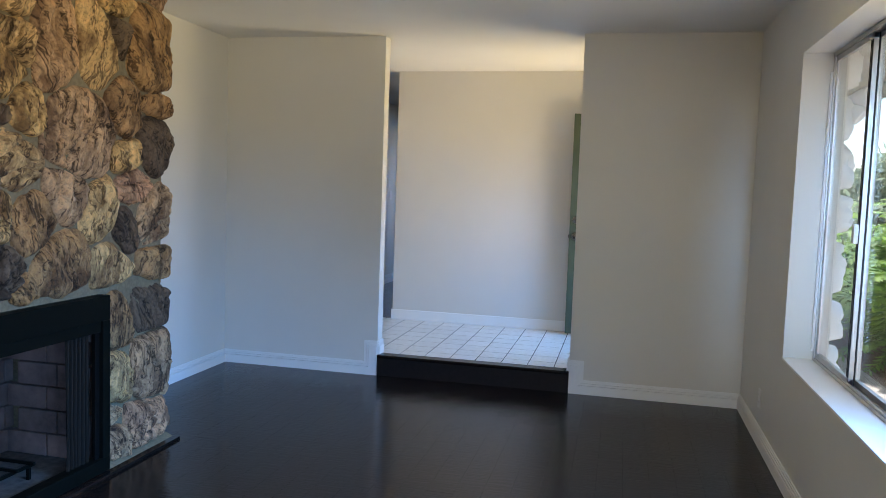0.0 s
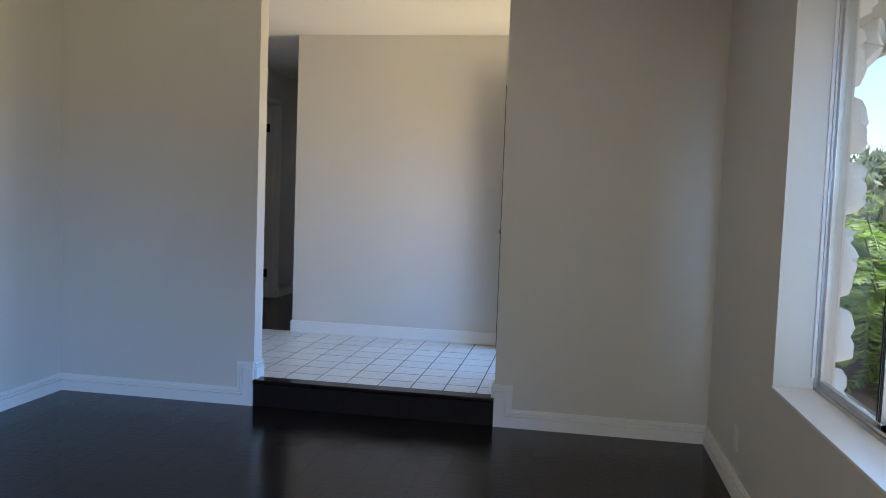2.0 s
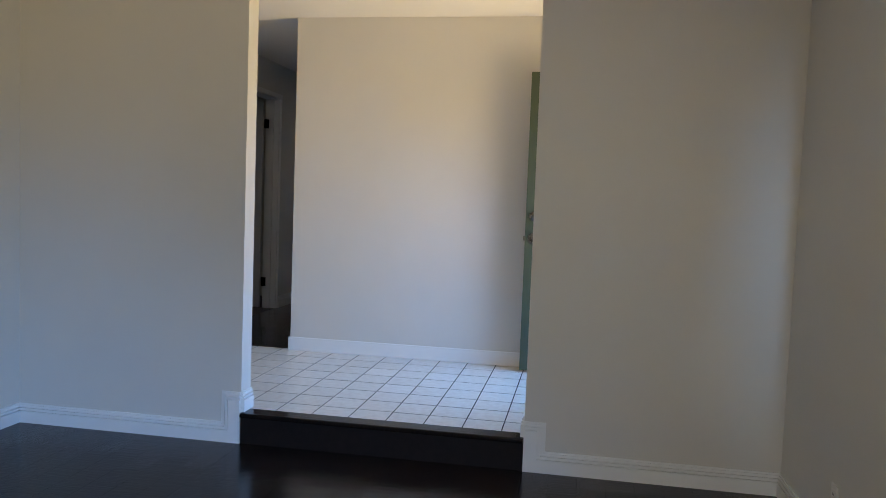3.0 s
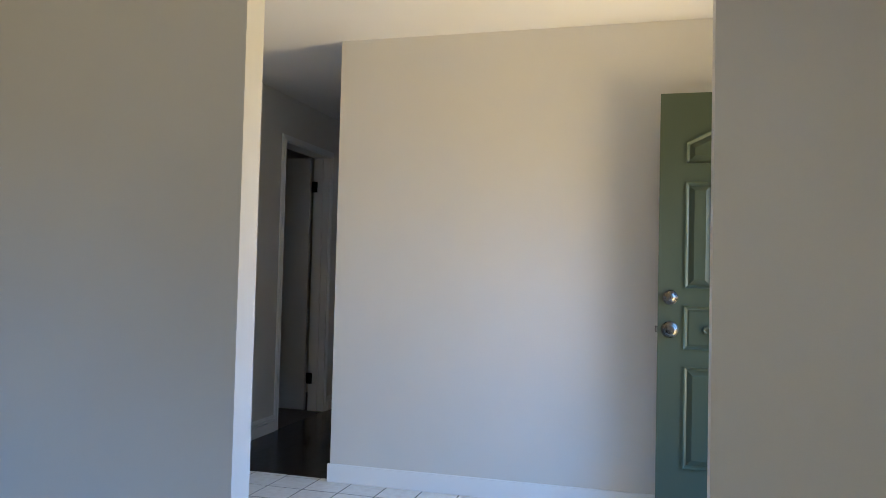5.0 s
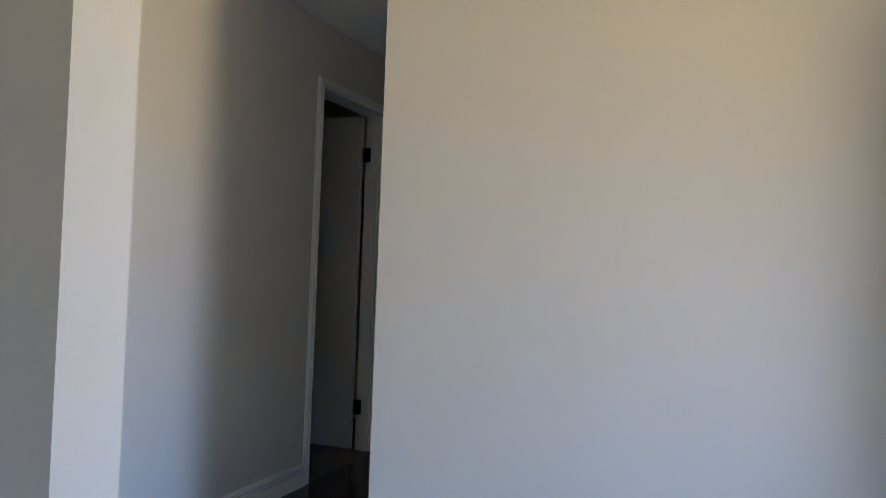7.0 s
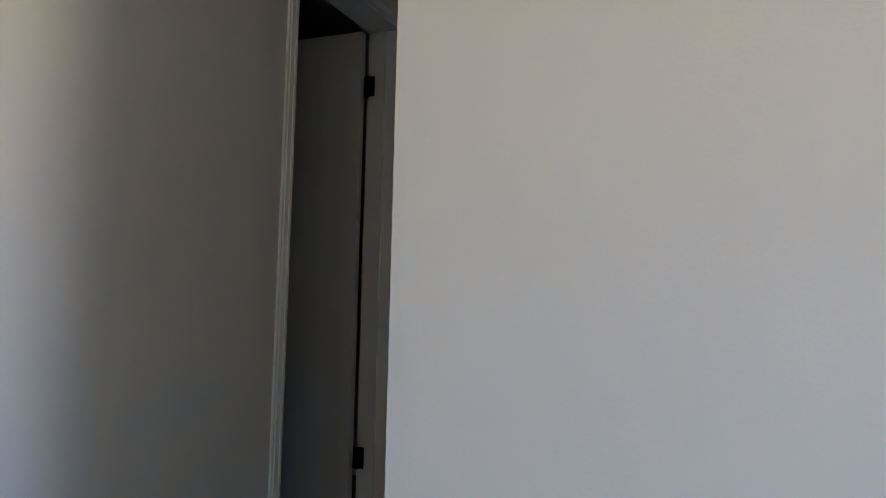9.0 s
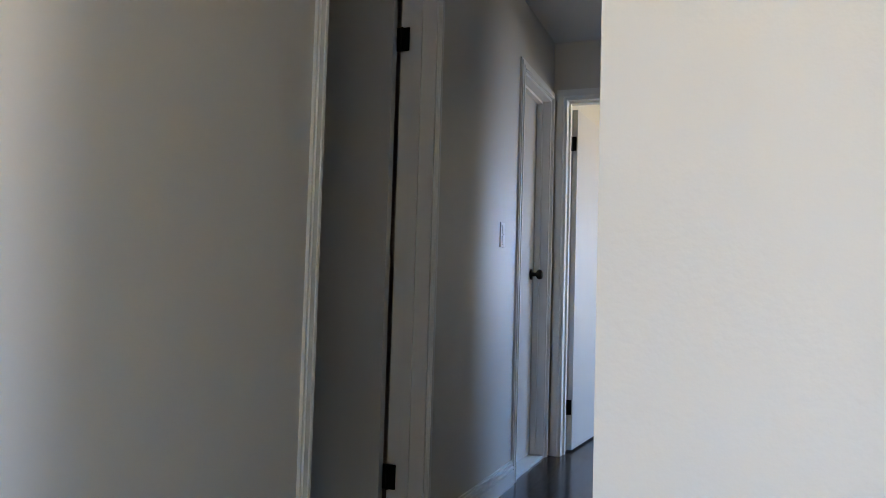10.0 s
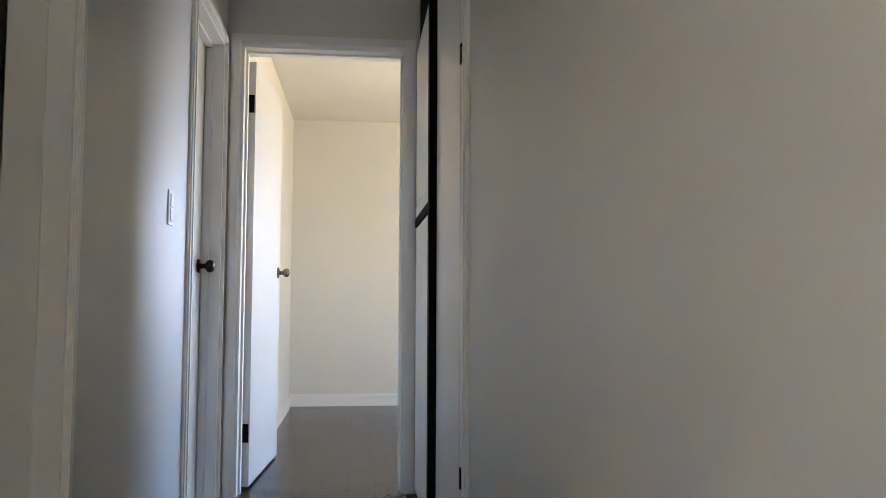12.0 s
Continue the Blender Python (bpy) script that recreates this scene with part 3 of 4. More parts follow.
def switch_plate(name, at, face, label, toggles, group=""):
    """Wall plate with toggles; face is the way it looks, +x or -x."""
    x, y, z = at
    t = thing(name, (x, y, z - 0.058), label, "light switch", group)
    a, b = sorted((x, x + face * 0.006))
    sub("plate", B(a, b, y - 0.035, y + 0.035, z - 0.058, z + 0.058, bevel=0.002), M_PLASTIC, t)
    for dz, up in toggles:
        c, d = sorted((x + face * 0.005, x + face * 0.009))
        sub("rocker", B(c, d, y - 0.017, y + 0.017, z + dz - 0.021, z + dz + 0.021, bevel=0.002), M_PLASTIC, t)
        if up:
            bm = B(0, 0.02, -0.005, 0.005, -0.005, 0.005, bevel=0.001)
            bmesh.ops.rotate(bm, verts=bm.verts[:], cent=(0, 0, 0), matrix=Euler((0, radians(-25), 0)).to_matrix())
            bmesh.ops.scale(bm, verts=bm.verts[:], vec=(face, 1, 1))
            bmesh.ops.translate(bm, verts=bm.verts[:], vec=(x + face * 0.006, y, z + dz))
            sub("toggle", bm, M_PLASTIC, t)
    return t


switch_plate("light_switch", (HL, 4.51, 1.352), 1, "white double rocker light switch on the hall wall", ((0.024, False), (-0.024, False)))
switch_plate("light_switch", (HR, 1.868, 1.28), -1, "white toggle light switch by the hall corner", ((0.0, True),))


def outlet(at, face, label):
    x, y, z = at
    t = thing("wall_outlet", (x, y, z - 0.057), label, "outlet", "living room outlets")
    a, b = sorted((x, x + face * 0.006))
    sub("plate", B(a, b, y - 0.035, y + 0.035, z - 0.057, z + 0.057, bevel=0.002), M_PLASTIC, t)
    for dz in (-0.021, 0.021):
        c, d = sorted((x + face * 0.005, x + face * 0.0085))
        s = sub("socket", B(c, d, y - 0.017, y + 0.017, z + dz - 0.014, z + dz + 0.014, bevel=0.003), M_PLASTIC, t)
        for dy in (-0.006, 0.006):
            e, f = sorted((x + face * 0.0084, x + face * 0.0089))
            sub("slot", B(e, f, y + dy - 0.001, y + dy + 0.001, z + dz - 0.003, z + dz + 0.006), M_SLOT, s)


outlet((WX1, -0.74, 0.262), -1, "cream wall outlet low on the wall by the window")
outlet((WX0, -0.824, 0.325), 1, "cream wall outlet low on the wall by the fireplace")

# rag on the hall floor
bm = bmesh.new()
bmesh.ops.create_grid(bm, x_segments=26, y_segments=18, size=0.5)
for v in bm.verts:
    x, y = v.co.x * 0.18, v.co.y * 0.1
    r = max(abs(v.co.x), abs(v.co.y)) * 2
    q = noise.noise(Vector((x * 26, y * 26, 3.1)))
    v.co = Vector((x * (1 + 0.25 * q) + 0.014 * noise.noise(Vector((y * 30, x * 20, 9))), y * (1 + 0.3 * q),
                   max(0.003, 0.032 + 0.034 * q + 0.016 * noise.noise(Vector((x * 60, y * 60, 1)))) * (1 if r < 0.97 else 0.25)))
rag = part("cleaning_rag", bm, M_RAG, None, smooth=True)
rag.location = (-0.562, 5.29, S)
tagged(rag, "crumpled grey-white cleaning rag on the dark floor", "rag")
sol = rag.modifiers.new("thickness", 'SOLIDIFY')
sol.thickness = 0.003

# ---- green front door, open against the entry wall ----
GX, GY, GZ = 1.325, 1.517, S + 0.015      # free edge, face, foot
gdoor = thing("front_door", (2.24, 1.54, S), "sage-green panelled front door standing open against the wall", "door")


def green(u, v, d):
    return Vector((GX + u, GY - d, GZ + v))


DW, DH = 0.905, 2.015
COLS = ((0.115, 0.255), (0.322, 0.583), (0.65, 0.79))
ARCH = lambda u: 1.782 + 0.112 * min(1, max(0, (u - 0.115) / 0.19)) if u < 0.45 else 1.782 + 0.112 * min(1, max(0, (0.79 - u) / 0.19))
holes = []                              # recessed fields as (polygon, kind)
holes.append(([(0.115, 1.675), (0.296, 1.675), (0.303, 1.874), (0.115, 1.782)], "panel"))
holes.append(([(0.609, 1.675), (0.79, 1.675), (0.79, 1.782), (0.602, 1.874)], "panel"))
holes.append(([(0.37, 1.675), (0.535, 1.675), (0.535, 1.905), (0.4525, 1.93), (0.37, 1.905)], "panel"))
for n, (a, b) in enumerate(COLS):
    holes.append(([(a, 1.09), (b, 1.09), (b, 1.598), (a, 1.598)], "panel" if n != 1 else "lite"))
holes.append(([(0.112, 0.805), (0.793, 0.805), (0.793, 1.018), (0.112, 1.018)], "carved"))
for a, b in ((0.115, 0.289), (0.355, 0.55), (0.616, 0.79)):
    holes.append(([(a, 0.255), (b, 0.255), (b, 0.735), (a, 0.735)], "panel"))

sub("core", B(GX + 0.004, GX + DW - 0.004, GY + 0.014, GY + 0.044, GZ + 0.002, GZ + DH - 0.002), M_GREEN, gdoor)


def face_with_holes(bm, polys, d0, d1):
    """The door's front skin, cut round its recessed fields, with their side walls."""
    edges, verts = [], []
    rim = [(0, 0), (DW, 0), (DW, DH), (0, DH)]
    for poly in [rim] + polys:
        vs = [bm.verts.new(green(u, v, d1)) for u, v in poly]
        verts.append(vs)
        edges += [bm.edges.new((vs[k], vs[(k + 1) % len(vs)])) for k in range(len(vs))]
    bmesh.ops.triangle_fill(bm, use_beauty=True, use_dissolve=False, edges=edges)
    for vs in verts:
        low = [bm.verts.new(v.co + Vector((0, d1 - d0, 0))) for v in vs]
        for k in range(len(vs)):
            j = (k + 1) % len(vs)
            bm.faces.new((vs[k], vs[j], low[j], low[k]))
    return bm


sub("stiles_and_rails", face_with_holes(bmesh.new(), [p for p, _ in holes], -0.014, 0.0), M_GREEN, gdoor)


def inset(poly, w):
    """Parallel inset of a convex polygon given anticlockwise."""
    n, out = len(poly), []
    for k in range(n):
        p, a, b = Vector(poly[k]), Vector(poly[k - 1]), Vector(poly[(k + 1) % n])
        e0, e1 = (p - a).normalized(), (b - p).normalized()
        n0, n1 = Vector((-e0.y, e0.x)), Vector((-e1.y, e1.x))
        m = (n0 + n1) / (1 + n0.dot(n1))
        out.append(tuple(p + m * w))
    return out


def stepped_panel(bm, poly, steps):
    """Rings at growing inset and changing depth, closed by a field."""
    rings = [[bm.verts.new(green(u, v, d)) for u, v in (inset(poly, w) if w else poly)] for w, d in steps]
    n = len(poly)
    for a, b in zip(rings, rings[1:]):
        for k in range(n):
            j = (k + 1) % n
            bm.faces.new((a[k], a[j], b[j], b[k]))
    bm.faces.new(rings[-1])
    return bm


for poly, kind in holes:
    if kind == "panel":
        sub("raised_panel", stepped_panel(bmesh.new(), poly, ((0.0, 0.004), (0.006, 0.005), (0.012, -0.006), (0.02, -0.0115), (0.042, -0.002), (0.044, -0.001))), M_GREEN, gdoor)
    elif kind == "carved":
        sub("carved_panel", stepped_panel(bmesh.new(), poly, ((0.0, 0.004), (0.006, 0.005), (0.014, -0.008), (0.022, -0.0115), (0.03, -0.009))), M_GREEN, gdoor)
    else:
        sub("glass_lite", stepped_panel(bmesh.new(), poly, ((0.0, 0.003), (0.006, 0.004), (0.01, -0.006))), M_FROST, gdoor, "pale obscure glass light")


def tube(bm, pts, radius, sides=8):
    rings = []
    for k, p in enumerate(pts):
        t = (pts[min(k + 1, len(pts) - 1)] - pts[max(k - 1, 0)]).normalized()
        a = t.cross(Vector((0, 1, 0.01))).normalized()
        b = t.cross(a)
        r = radius * (0.55 + 0.45 * math.sin(math.pi * (0.12 + 0.8 * k / (len(pts) - 1))))
        rings.append([bm.verts.new(p + (a * math.cos(6.28318 * s / sides) + b * math.sin(6.28318 * s / sides)) * r) for s in range(sides)])
    for a, b in zip(rings, rings[1:]):
        for s in range(sides):
            bm.faces.new((a[s], a[(s + 1) % sides], b[(s + 1) % sides], b[s]))
    bm.faces.new(rings[0])
    bm.faces.new(rings[-1])
    return bm


def scroll(mirror):
    """One half of the carved vine: a wavy stem and curling tips."""
    bm = bmesh.new()
    cx = 0.4525
    f = lambda u, v: green(cx + mirror * u, 0.912 + v, -0.003)
    tube(bm, [f(-0.02 - 0.2 * s, -0.03 + 0.05 * math.sin(s * 3.2) - 0.012 * s) for s in [k / 16 for k in range(17)]], 0.0065)
    for cu, cv, r, turn, a0 in ((-0.235, -0.012, 0.02, 1, 0), (-0.165, 0.05, 0.021, 1, 3.4), (-0.18, -0.035, 0.016, -1, 1.0), (-0.075, 0.045, 0.021, 1, 3.6), (-0.07, -0.01, 0.017, -1, 1.2), (-0.02, 0.03, 0.016, 1, 4.0)):
        pts = []
        for k in range(15):
            s = k / 14
            ang, rr = a0 + turn * s * 5.2, r * (1.0 - 0.72 * s)
            pts.append(f(cu + rr * math.cos(ang), cv + rr * math.sin(ang)))
        tube(bm, pts, 0.0075)
    return bm


for s in (1, -1):
    sub("carved_scroll", scroll(s), M_GREEN, gdoor, smooth=True)
lock = sub("deadbolt", lathe(bmesh.new(), (GX + 0.056, GY, 1.216), (0, -1, 0), ((0.033, 0), (0.034, 0.006), (0.031, 0.014), (0.02, 0.019), (0.018, 0.023))), M_NICKEL, gdoor, "brushed nickel deadbolt", True)
sub("keyhole", boxes((GX + 0.0545, GX + 0.0575, GY - 0.0245, GY - 0.0225, 1.209, 1.222)), M_SLOT, lock)
kn = sub("door_knob", lathe(bmesh.new(), (GX + 0.056, GY, 1.066), (0, -1, 0), ((0.038, 0), (0.039, 0.006), (0.03, 0.013), (0.014, 0.018), (0.014, 0.03), (0.027, 0.04), (0.03, 0.052), (0.026, 0.062), (0.016, 0.065))), M_NICKEL, gdoor, "brushed nickel door knob", True)
sub("keyhole", boxes((GX + 0.0545, GX + 0.0575, GY - 0.0665, GY - 0.064, 1.058, 1.074)), M_SLOT, kn)
sub("latch_plate", B(GX - 0.012, GX + 0.001, GY + 0.012, GY + 0.032, 1.05, 1.08, bevel=0.003), M_NICKEL, gdoor, "bright latch bolt on the door edge")

# ---- aluminium sliding window ----
window = thing("window_1", (WPX, (WIN_Y0 + WIN_Y1) / 2, WIN_Z0), "aluminium sliding window in a deep painted reveal", "window", kind="structure")
T = 0.022
sub("window_frame", boxes((WPX, WPX + 0.06, WIN_Y0, WIN_Y1, WIN_Z0, WIN_Z0 + 0.018), (WPX + 0.006, WPX + 0.012, WIN_Y0, WIN_Y1, WIN_Z0 + 0.018, WIN_Z0 + 0.03), (WPX, WPX + 0.06, WIN_Y0, WIN_Y1, WIN_Z1 - T, WIN_Z1),
                          (WPX, WPX + 0.06, WIN_Y1 - T, WIN_Y1, WIN_Z0, WIN_Z1), (WPX, WPX + 0.06, WIN_Y0, WIN_Y0 + T, WIN_Z0, WIN_Z1), bevel=0.002), M_ALU, window)
sub("window_sill", B(WX1 - 0.004, WPX, WIN_Y0, WIN_Y1, WIN_Z0 - 0.008, WIN_Z0 + 0.003, bevel=0.002), M_TRIM, window, "white painted sill")
sub("white_strip", B(WPX - 0.012, WPX, WIN_Y1 - 0.016, WIN_Y1, WIN_Z0 + 0.05, WIN_Z1 - 0.1, bevel=0.002), M_TRIM, window, "white plastic strip at the jamb")


def sash(y0, y1, x, stile):
    bm = boxes((x, x + 0.02, y0, y0 + stile, WIN_Z0 + 0.018, WIN_Z1 - T), (x, x + 0.02, y1 - stile, y1, WIN_Z0 + 0.018, WIN_Z1 - T),
               (x, x + 0.02, y0, y1, WIN_Z0 + 0.018, WIN_Z0 + 0.046), (x, x + 0.02, y0, y1, WIN_Z1 - T - 0.026, WIN_Z1 - T), bevel=0.002)
    s = sub("sash", bm, M_ALU, window)
    g = sub("pane", B(x + 0.008, x + 0.012, y0 + stile, y1 - stile, WIN_Z0 + 0.046, WIN_Z1 - T - 0.026), M_GLASS, s)
    g.visible_shadow = False
    return s


MEET0, MEET1 = -1.90, -3.11
sash(MEET0 - 0.02, WIN_Y1 - T, WPX + 0.008, 0.03)
sash(WIN_Y0 + T, MEET1 + 0.02, WPX + 0.008, 0.03)
sash(MEET1 - 0.02, MEET0 + 0.01, WPX + 0.034, 0.034)
sub("mullion_seal", boxes((WPX + 0.029, WPX + 0.033, MEET0 - 0.019, MEET0 + 0.008, WIN_Z0 + 0.02, WIN_Z1 - T)), M_SEAL, window)
# slim dark strips laid on the stile to draw its shaded grooves
for dy in (-0.014, -0.003, 0.013):
    sub("groove_strip", boxes((WPX + 0.0062, WPX + 0.009, MEET0 + dy - 0.0016, MEET0 + dy + 0.0016, WIN_Z0 + 0.05, WIN_Z1 - T - 0.03)), M_SEAL, window)
sub("latch", B(WPX - 0.014, WPX + 0.008, MEET0 - 0.012, MEET0 + 0.022, 1.275, 1.36, bevel=0.003), M_PLASTIC, window, "white plastic sash latch")

# window and garden door out of view, added as openings for fill lamps
added_window = thing("unseen_window_4", (WPX, -5.6, WIN_Z0), "aluminium window added out of view behind the start of the walk", "window", kind="structure")
sub("window_frame", boxes((WPX, WPX + 0.06, -6.6, -4.6, WIN_Z0, WIN_Z0 + T), (WPX, WPX + 0.06, -6.6, -4.6, WIN_Z1 - T, WIN_Z1), (WPX, WPX + 0.06, -6.6, -6.6 + T, WIN_Z0, WIN_Z1), (WPX, WPX + 0.06, -4.6 - T, -4.6, WIN_Z0, WIN_Z1)), M_ALU, added_window)
garden = thing("unseen_door_4", (1.85, -7.3, 0.05), "aluminium glazed garden door added out of view behind the start of the walk", "door", kind="structure")
sub("door_frame", boxes((1.15, 1.2, -7.33, -7.29, 0.05, 2.1), (2.5, 2.55, -7.33, -7.29, 0.05, 2.1), (1.15, 2.55, -7.33, -7.29, 2.05, 2.1), (1.83, 1.87, -7.33, -7.29, 0.05, 2.1)), M_ALU, garden)

bedwin = thing("window_2", (2.2, 7.0, 0.95), "bedroom window out of which daylight comes", "window", kind="structure")
sub("window_frame", boxes((2.2, 2.25, 6.1, 7.9, 0.95, 0.98), (2.2, 2.25, 6.1, 7.9, 2.17, 2.2), (2.2, 2.25, 6.1, 6.13, 0.95, 2.2), (2.2, 2.25, 7.87, 7.9, 0.95, 2.2), (2.2, 2.25, 6.985, 7.015, 0.95, 2.2)), M_ALU, bedwin)
for a, b in ((6.13, 6.985), (7.015, 7.87)):
    g = sub("pane", B(2.22, 2.224, a, b, 0.98, 2.17), M_GLASS, bedwin)
    g.visible_shadow = False
bedwin = thing("window_3", (1.3, 8.6, 0.95), "second bedroom window out of which daylight comes", "window", kind="structure")
sub("window_frame", boxes((1.0, 1.6, 8.60, 8.64, 0.95, 0.98), (1.0, 1.6, 8.60, 8.64, 2.17, 2.2), (1.0, 1.03, 8.60, 8.64, 0.98, 2.17), (1.57, 1.6, 8.60, 8.64, 0.98, 2.17)), M_ALU, bedwin)
g = sub("pane", B(1.03, 1.57, 8.62, 8.624, 0.98, 2.17), M_GLASS, bedwin)
g.visible_shadow = False


# ---- stone chimney breast ----
def clip(poly, p, n):
    """The part of a polygon on the side of p that n points away from."""
    out = []
    for k in range(len(poly)):
        a, b = poly[k], poly[(k + 1) % len(poly)]
        da, db = (a - p).dot(n), (b - p).dot(n)
        if da <= 0:
            out.append(a)
        if (da < 0 < db) or (db < 0 < da):
            out.append(a + (b - a) * (da / (da - db)))
    return out


def random_seeds(rng, u0, u1, v0, v1, size):
    """Jittered seed spots (place, half width, half height, tone) over a rectangle."""
    w, h = u1 - u0, v1 - v0
    nu, nv = max(1, round(w / size)), max(1, round(h / size))
    spots = []
    for i in range(nu):
        for j in range(nv):
            at = Vector((u0 + (i + 0.5 + rng.uniform(-0.5, 0.5) + 0.25 * (j % 2 - 0.5)) * w / nu, v0 + (j + 0.5 + rng.uniform(-0.5, 0.5)) * h / nv))
            if rng.random() > 0.25:
                spots.append((at, size * rng.uniform(0.4, 0.65), size * rng.uniform(0.45, 0.8), rng.choice((0, 0, 0, 1, 1, 2, 3, 3, 4))))
    return spots


def reach(spot, way):
    """How far a stone's oval stretches from its middle along way."""
    return 1 / math.sqrt((way.x / spot[1]) ** 2 + (way.y / spot[2]) ** 2)


def stone_cells(spots, rects, gap):
    """Irregular outlines that share a wall between the spots by their size: (outline, tone)."""
    cells = []
    for u0, u1, v0, v1 in rects:
        for s in spots:
            if not (u0 - 0.02 <= s[0].x <= u1 + 0.02 and v0 - 0.02 <= s[0].y <= v1 + 0.02):
                continue
            poly = [Vector(p) for p in ((u0, v0), (u1, v0), (u1, v1), (u0, v1))]
            for o in spots:
                way = o[0] - s[0]
                if o is not s and 0 < way.length < 1.4:
                    n = way.normalized()
                    mine, theirs = reach(s, n), reach(o, n)
                    edge = way.length * mine / (mine + theirs)
                    poly = clip(poly, s[0] + n * (edge - gap / 2), n)
                    if len(poly) < 3:
                        break
            for k in range(14):
                if len(poly) > 2:
                    n = Vector((math.cos(k * 0.4488), math.sin(k * 0.4488)))
                    poly = clip(poly, s[0] + n * reach(s, n) * 1.6, n)
            if len(poly) > 2:
                cells.append((poly, s[3]))
    return cells


def stone_mesh(poly, rng, depth, to3d, name, mat, n=34, rings=7):
    """A pillowed, chipped stone on a rounded cell outline; returns object data and its centre."""
    for _ in range(2):
        poly = [q for k in range(len(poly)) for q in (poly[k] * 0.8 + poly[(k + 1) % len(poly)] * 0.2, poly[k] * 0.2 + poly[(k + 1) % len(poly)] * 0.8)]
    c = sum(poly, Vector((0, 0))) / len(poly)
    lens = [(poly[(k + 1) % len(poly)] - poly[k]).length for k in range(len(poly))]
    total, outline = sum(lens), []
    for s in range(n):
        want, k = total * s / n, 0
        while want > lens[k]:
            want -= lens[k]
            k += 1
        outline.append(poly[k].lerp(poly[(k + 1) % len(poly)], want / max(lens[k], 1e-6)))
    off = Vector((rng.uniform(0, 50), rng.uniform(0, 50), rng.uniform(0, 50)))
    tilt = Vector((rng.uniform(-0.12, 0.12), rng.uniform(-0.12, 0.12)))
    ang = rng.choice((1.57, 1.57, 1.3, 1.9, 0.3))
    ax = Vector((math.cos(ang), math.sin(ang)))
    bx = Vector((-ax.y, ax.x))
    layered = rng.choice((0.3, 0.7, 1.0))
    at = to3d(c.x, c.y, 0)
    bm = bmesh.new()
    rows = []
    for i in range(rings):
        f = i / (rings - 1)
        shrink = 1.0 - 0.97 * max(0.0, f - 0.08) / 0.92
        rise = (1 - (1 - min(1, f * 2.4)) ** 2.4) * (0.86 + 0.14 * min(1, f * 1.2))
        row = []
        for p in outline:
            q = c + (p - c) * shrink
            w = q + (p - c).normalized() * (noise.noise(Vector((q.x * 11, q.y * 11, i * 0.15)) + off) * 0.02 + noise.noise(Vector((q.x * 40, q.y * 40, 7)) + off) * 0.006) * (1 - f)
            al, ac = (q - c).dot(ax), (q - c).dot(bx)
            wav = noise.noise(Vector((al * 7, ac * 7, 2)) + off) * 0.05
            bed = abs(noise.noise(Vector((al * 4, (ac + wav) * 22, 0)) + off))
            split = max(0.0, 1 - bed * 5) ** 2
            lump = noise.noise(Vector((q.x * 9, q.y * 9, 1)) + off)
            chip = abs(noise.noise(Vector((q.x * 24, q.y * 24, 3)) + off))
            grit = noise.noise(Vector((q.x * 70, q.y * 70, 5)) + off)
            d = depth * rise * (0.88 + 0.26 * lump - 0.7 * layered * split - 0.3 * chip + 0.05 * grit) + (q - c).dot(tilt) * rise
            row.append(bm.verts.new(to3d(w.x, w.y, max(d, 0.0) - 0.012) - at))
        rows.append(row)
    for a, b in zip(rows, rows[1:]):
        for k in range(n):
            bm.faces.new((a[k], a[(k + 1) % n], b[(k + 1) % n], b[k]))
    bm.faces.new(rows[-1])
    return mesh_of(name, bm, mat, True), at


FX = -0.665           # mortar face of the breast
SY0, SY1 = -4.05, -1.845
FB0, FB1, FBT = -3.50, -2.375, 0.885     # fire opening
breast = thing("stone_fireplace", (-1.0, -2.95, 0), "floor-to-ceiling fireplace breast of rough tan and brown field stones", "fireplace")
sub("mortar_body", boxes((WX0, FX, SY0 + 0.02, FB0, 0, H), (WX0, FX, FB1, SY1 - 0.02, 0, H), (WX0, FX, FB0, FB1, FBT, H), (WX0, -1.2, FB0, FB1, 0, FBT)), M_MORTAR, breast)
rng = random.Random(11)
side = lambda u, v, d: Vector((u, SY1 - 0.02 + d, v))
front = lambda u, v, d: Vector((FX + d, u, v))
# stones of the breast, course by course from the top: place along the wall and up, half width, half height, tone
UPPER = ((-2.91, 2.14, 0.09, 0.05, 0), (-2.91, 2.01, 0.11, 0.08, 0), (-2.69, 2.02, 0.15, 0.2, 3), (-2.39, 2.04, 0.14, 0.18, 0), (-2.25, 2.29, 0.14, 0.06, 0),
         (-2.24, 2.15, 0.07, 0.09, 2), (-2.02, 2.12, 0.16, 0.23, 1), (-3.0, 1.88, 0.12, 0.14, 0), (-2.85, 1.72, 0.1, 0.1, 0), (-3.0, 1.7, 0.06, 0.05, 2),
         (-2.54, 1.65, 0.23, 0.2, 3), (-2.2, 1.82, 0.12, 0.15, 1), (-1.96, 1.84, 0.1, 0.06, 1), (-1.98, 1.64, 0.11, 0.14, 2), (-2.18, 1.57, 0.1, 0.08, 0),
         (-2.92, 1.51, 0.14, 0.11, 0), (-2.61, 1.38, 0.14, 0.1, 3), (-2.12, 1.41, 0.2, 0.09, 4))
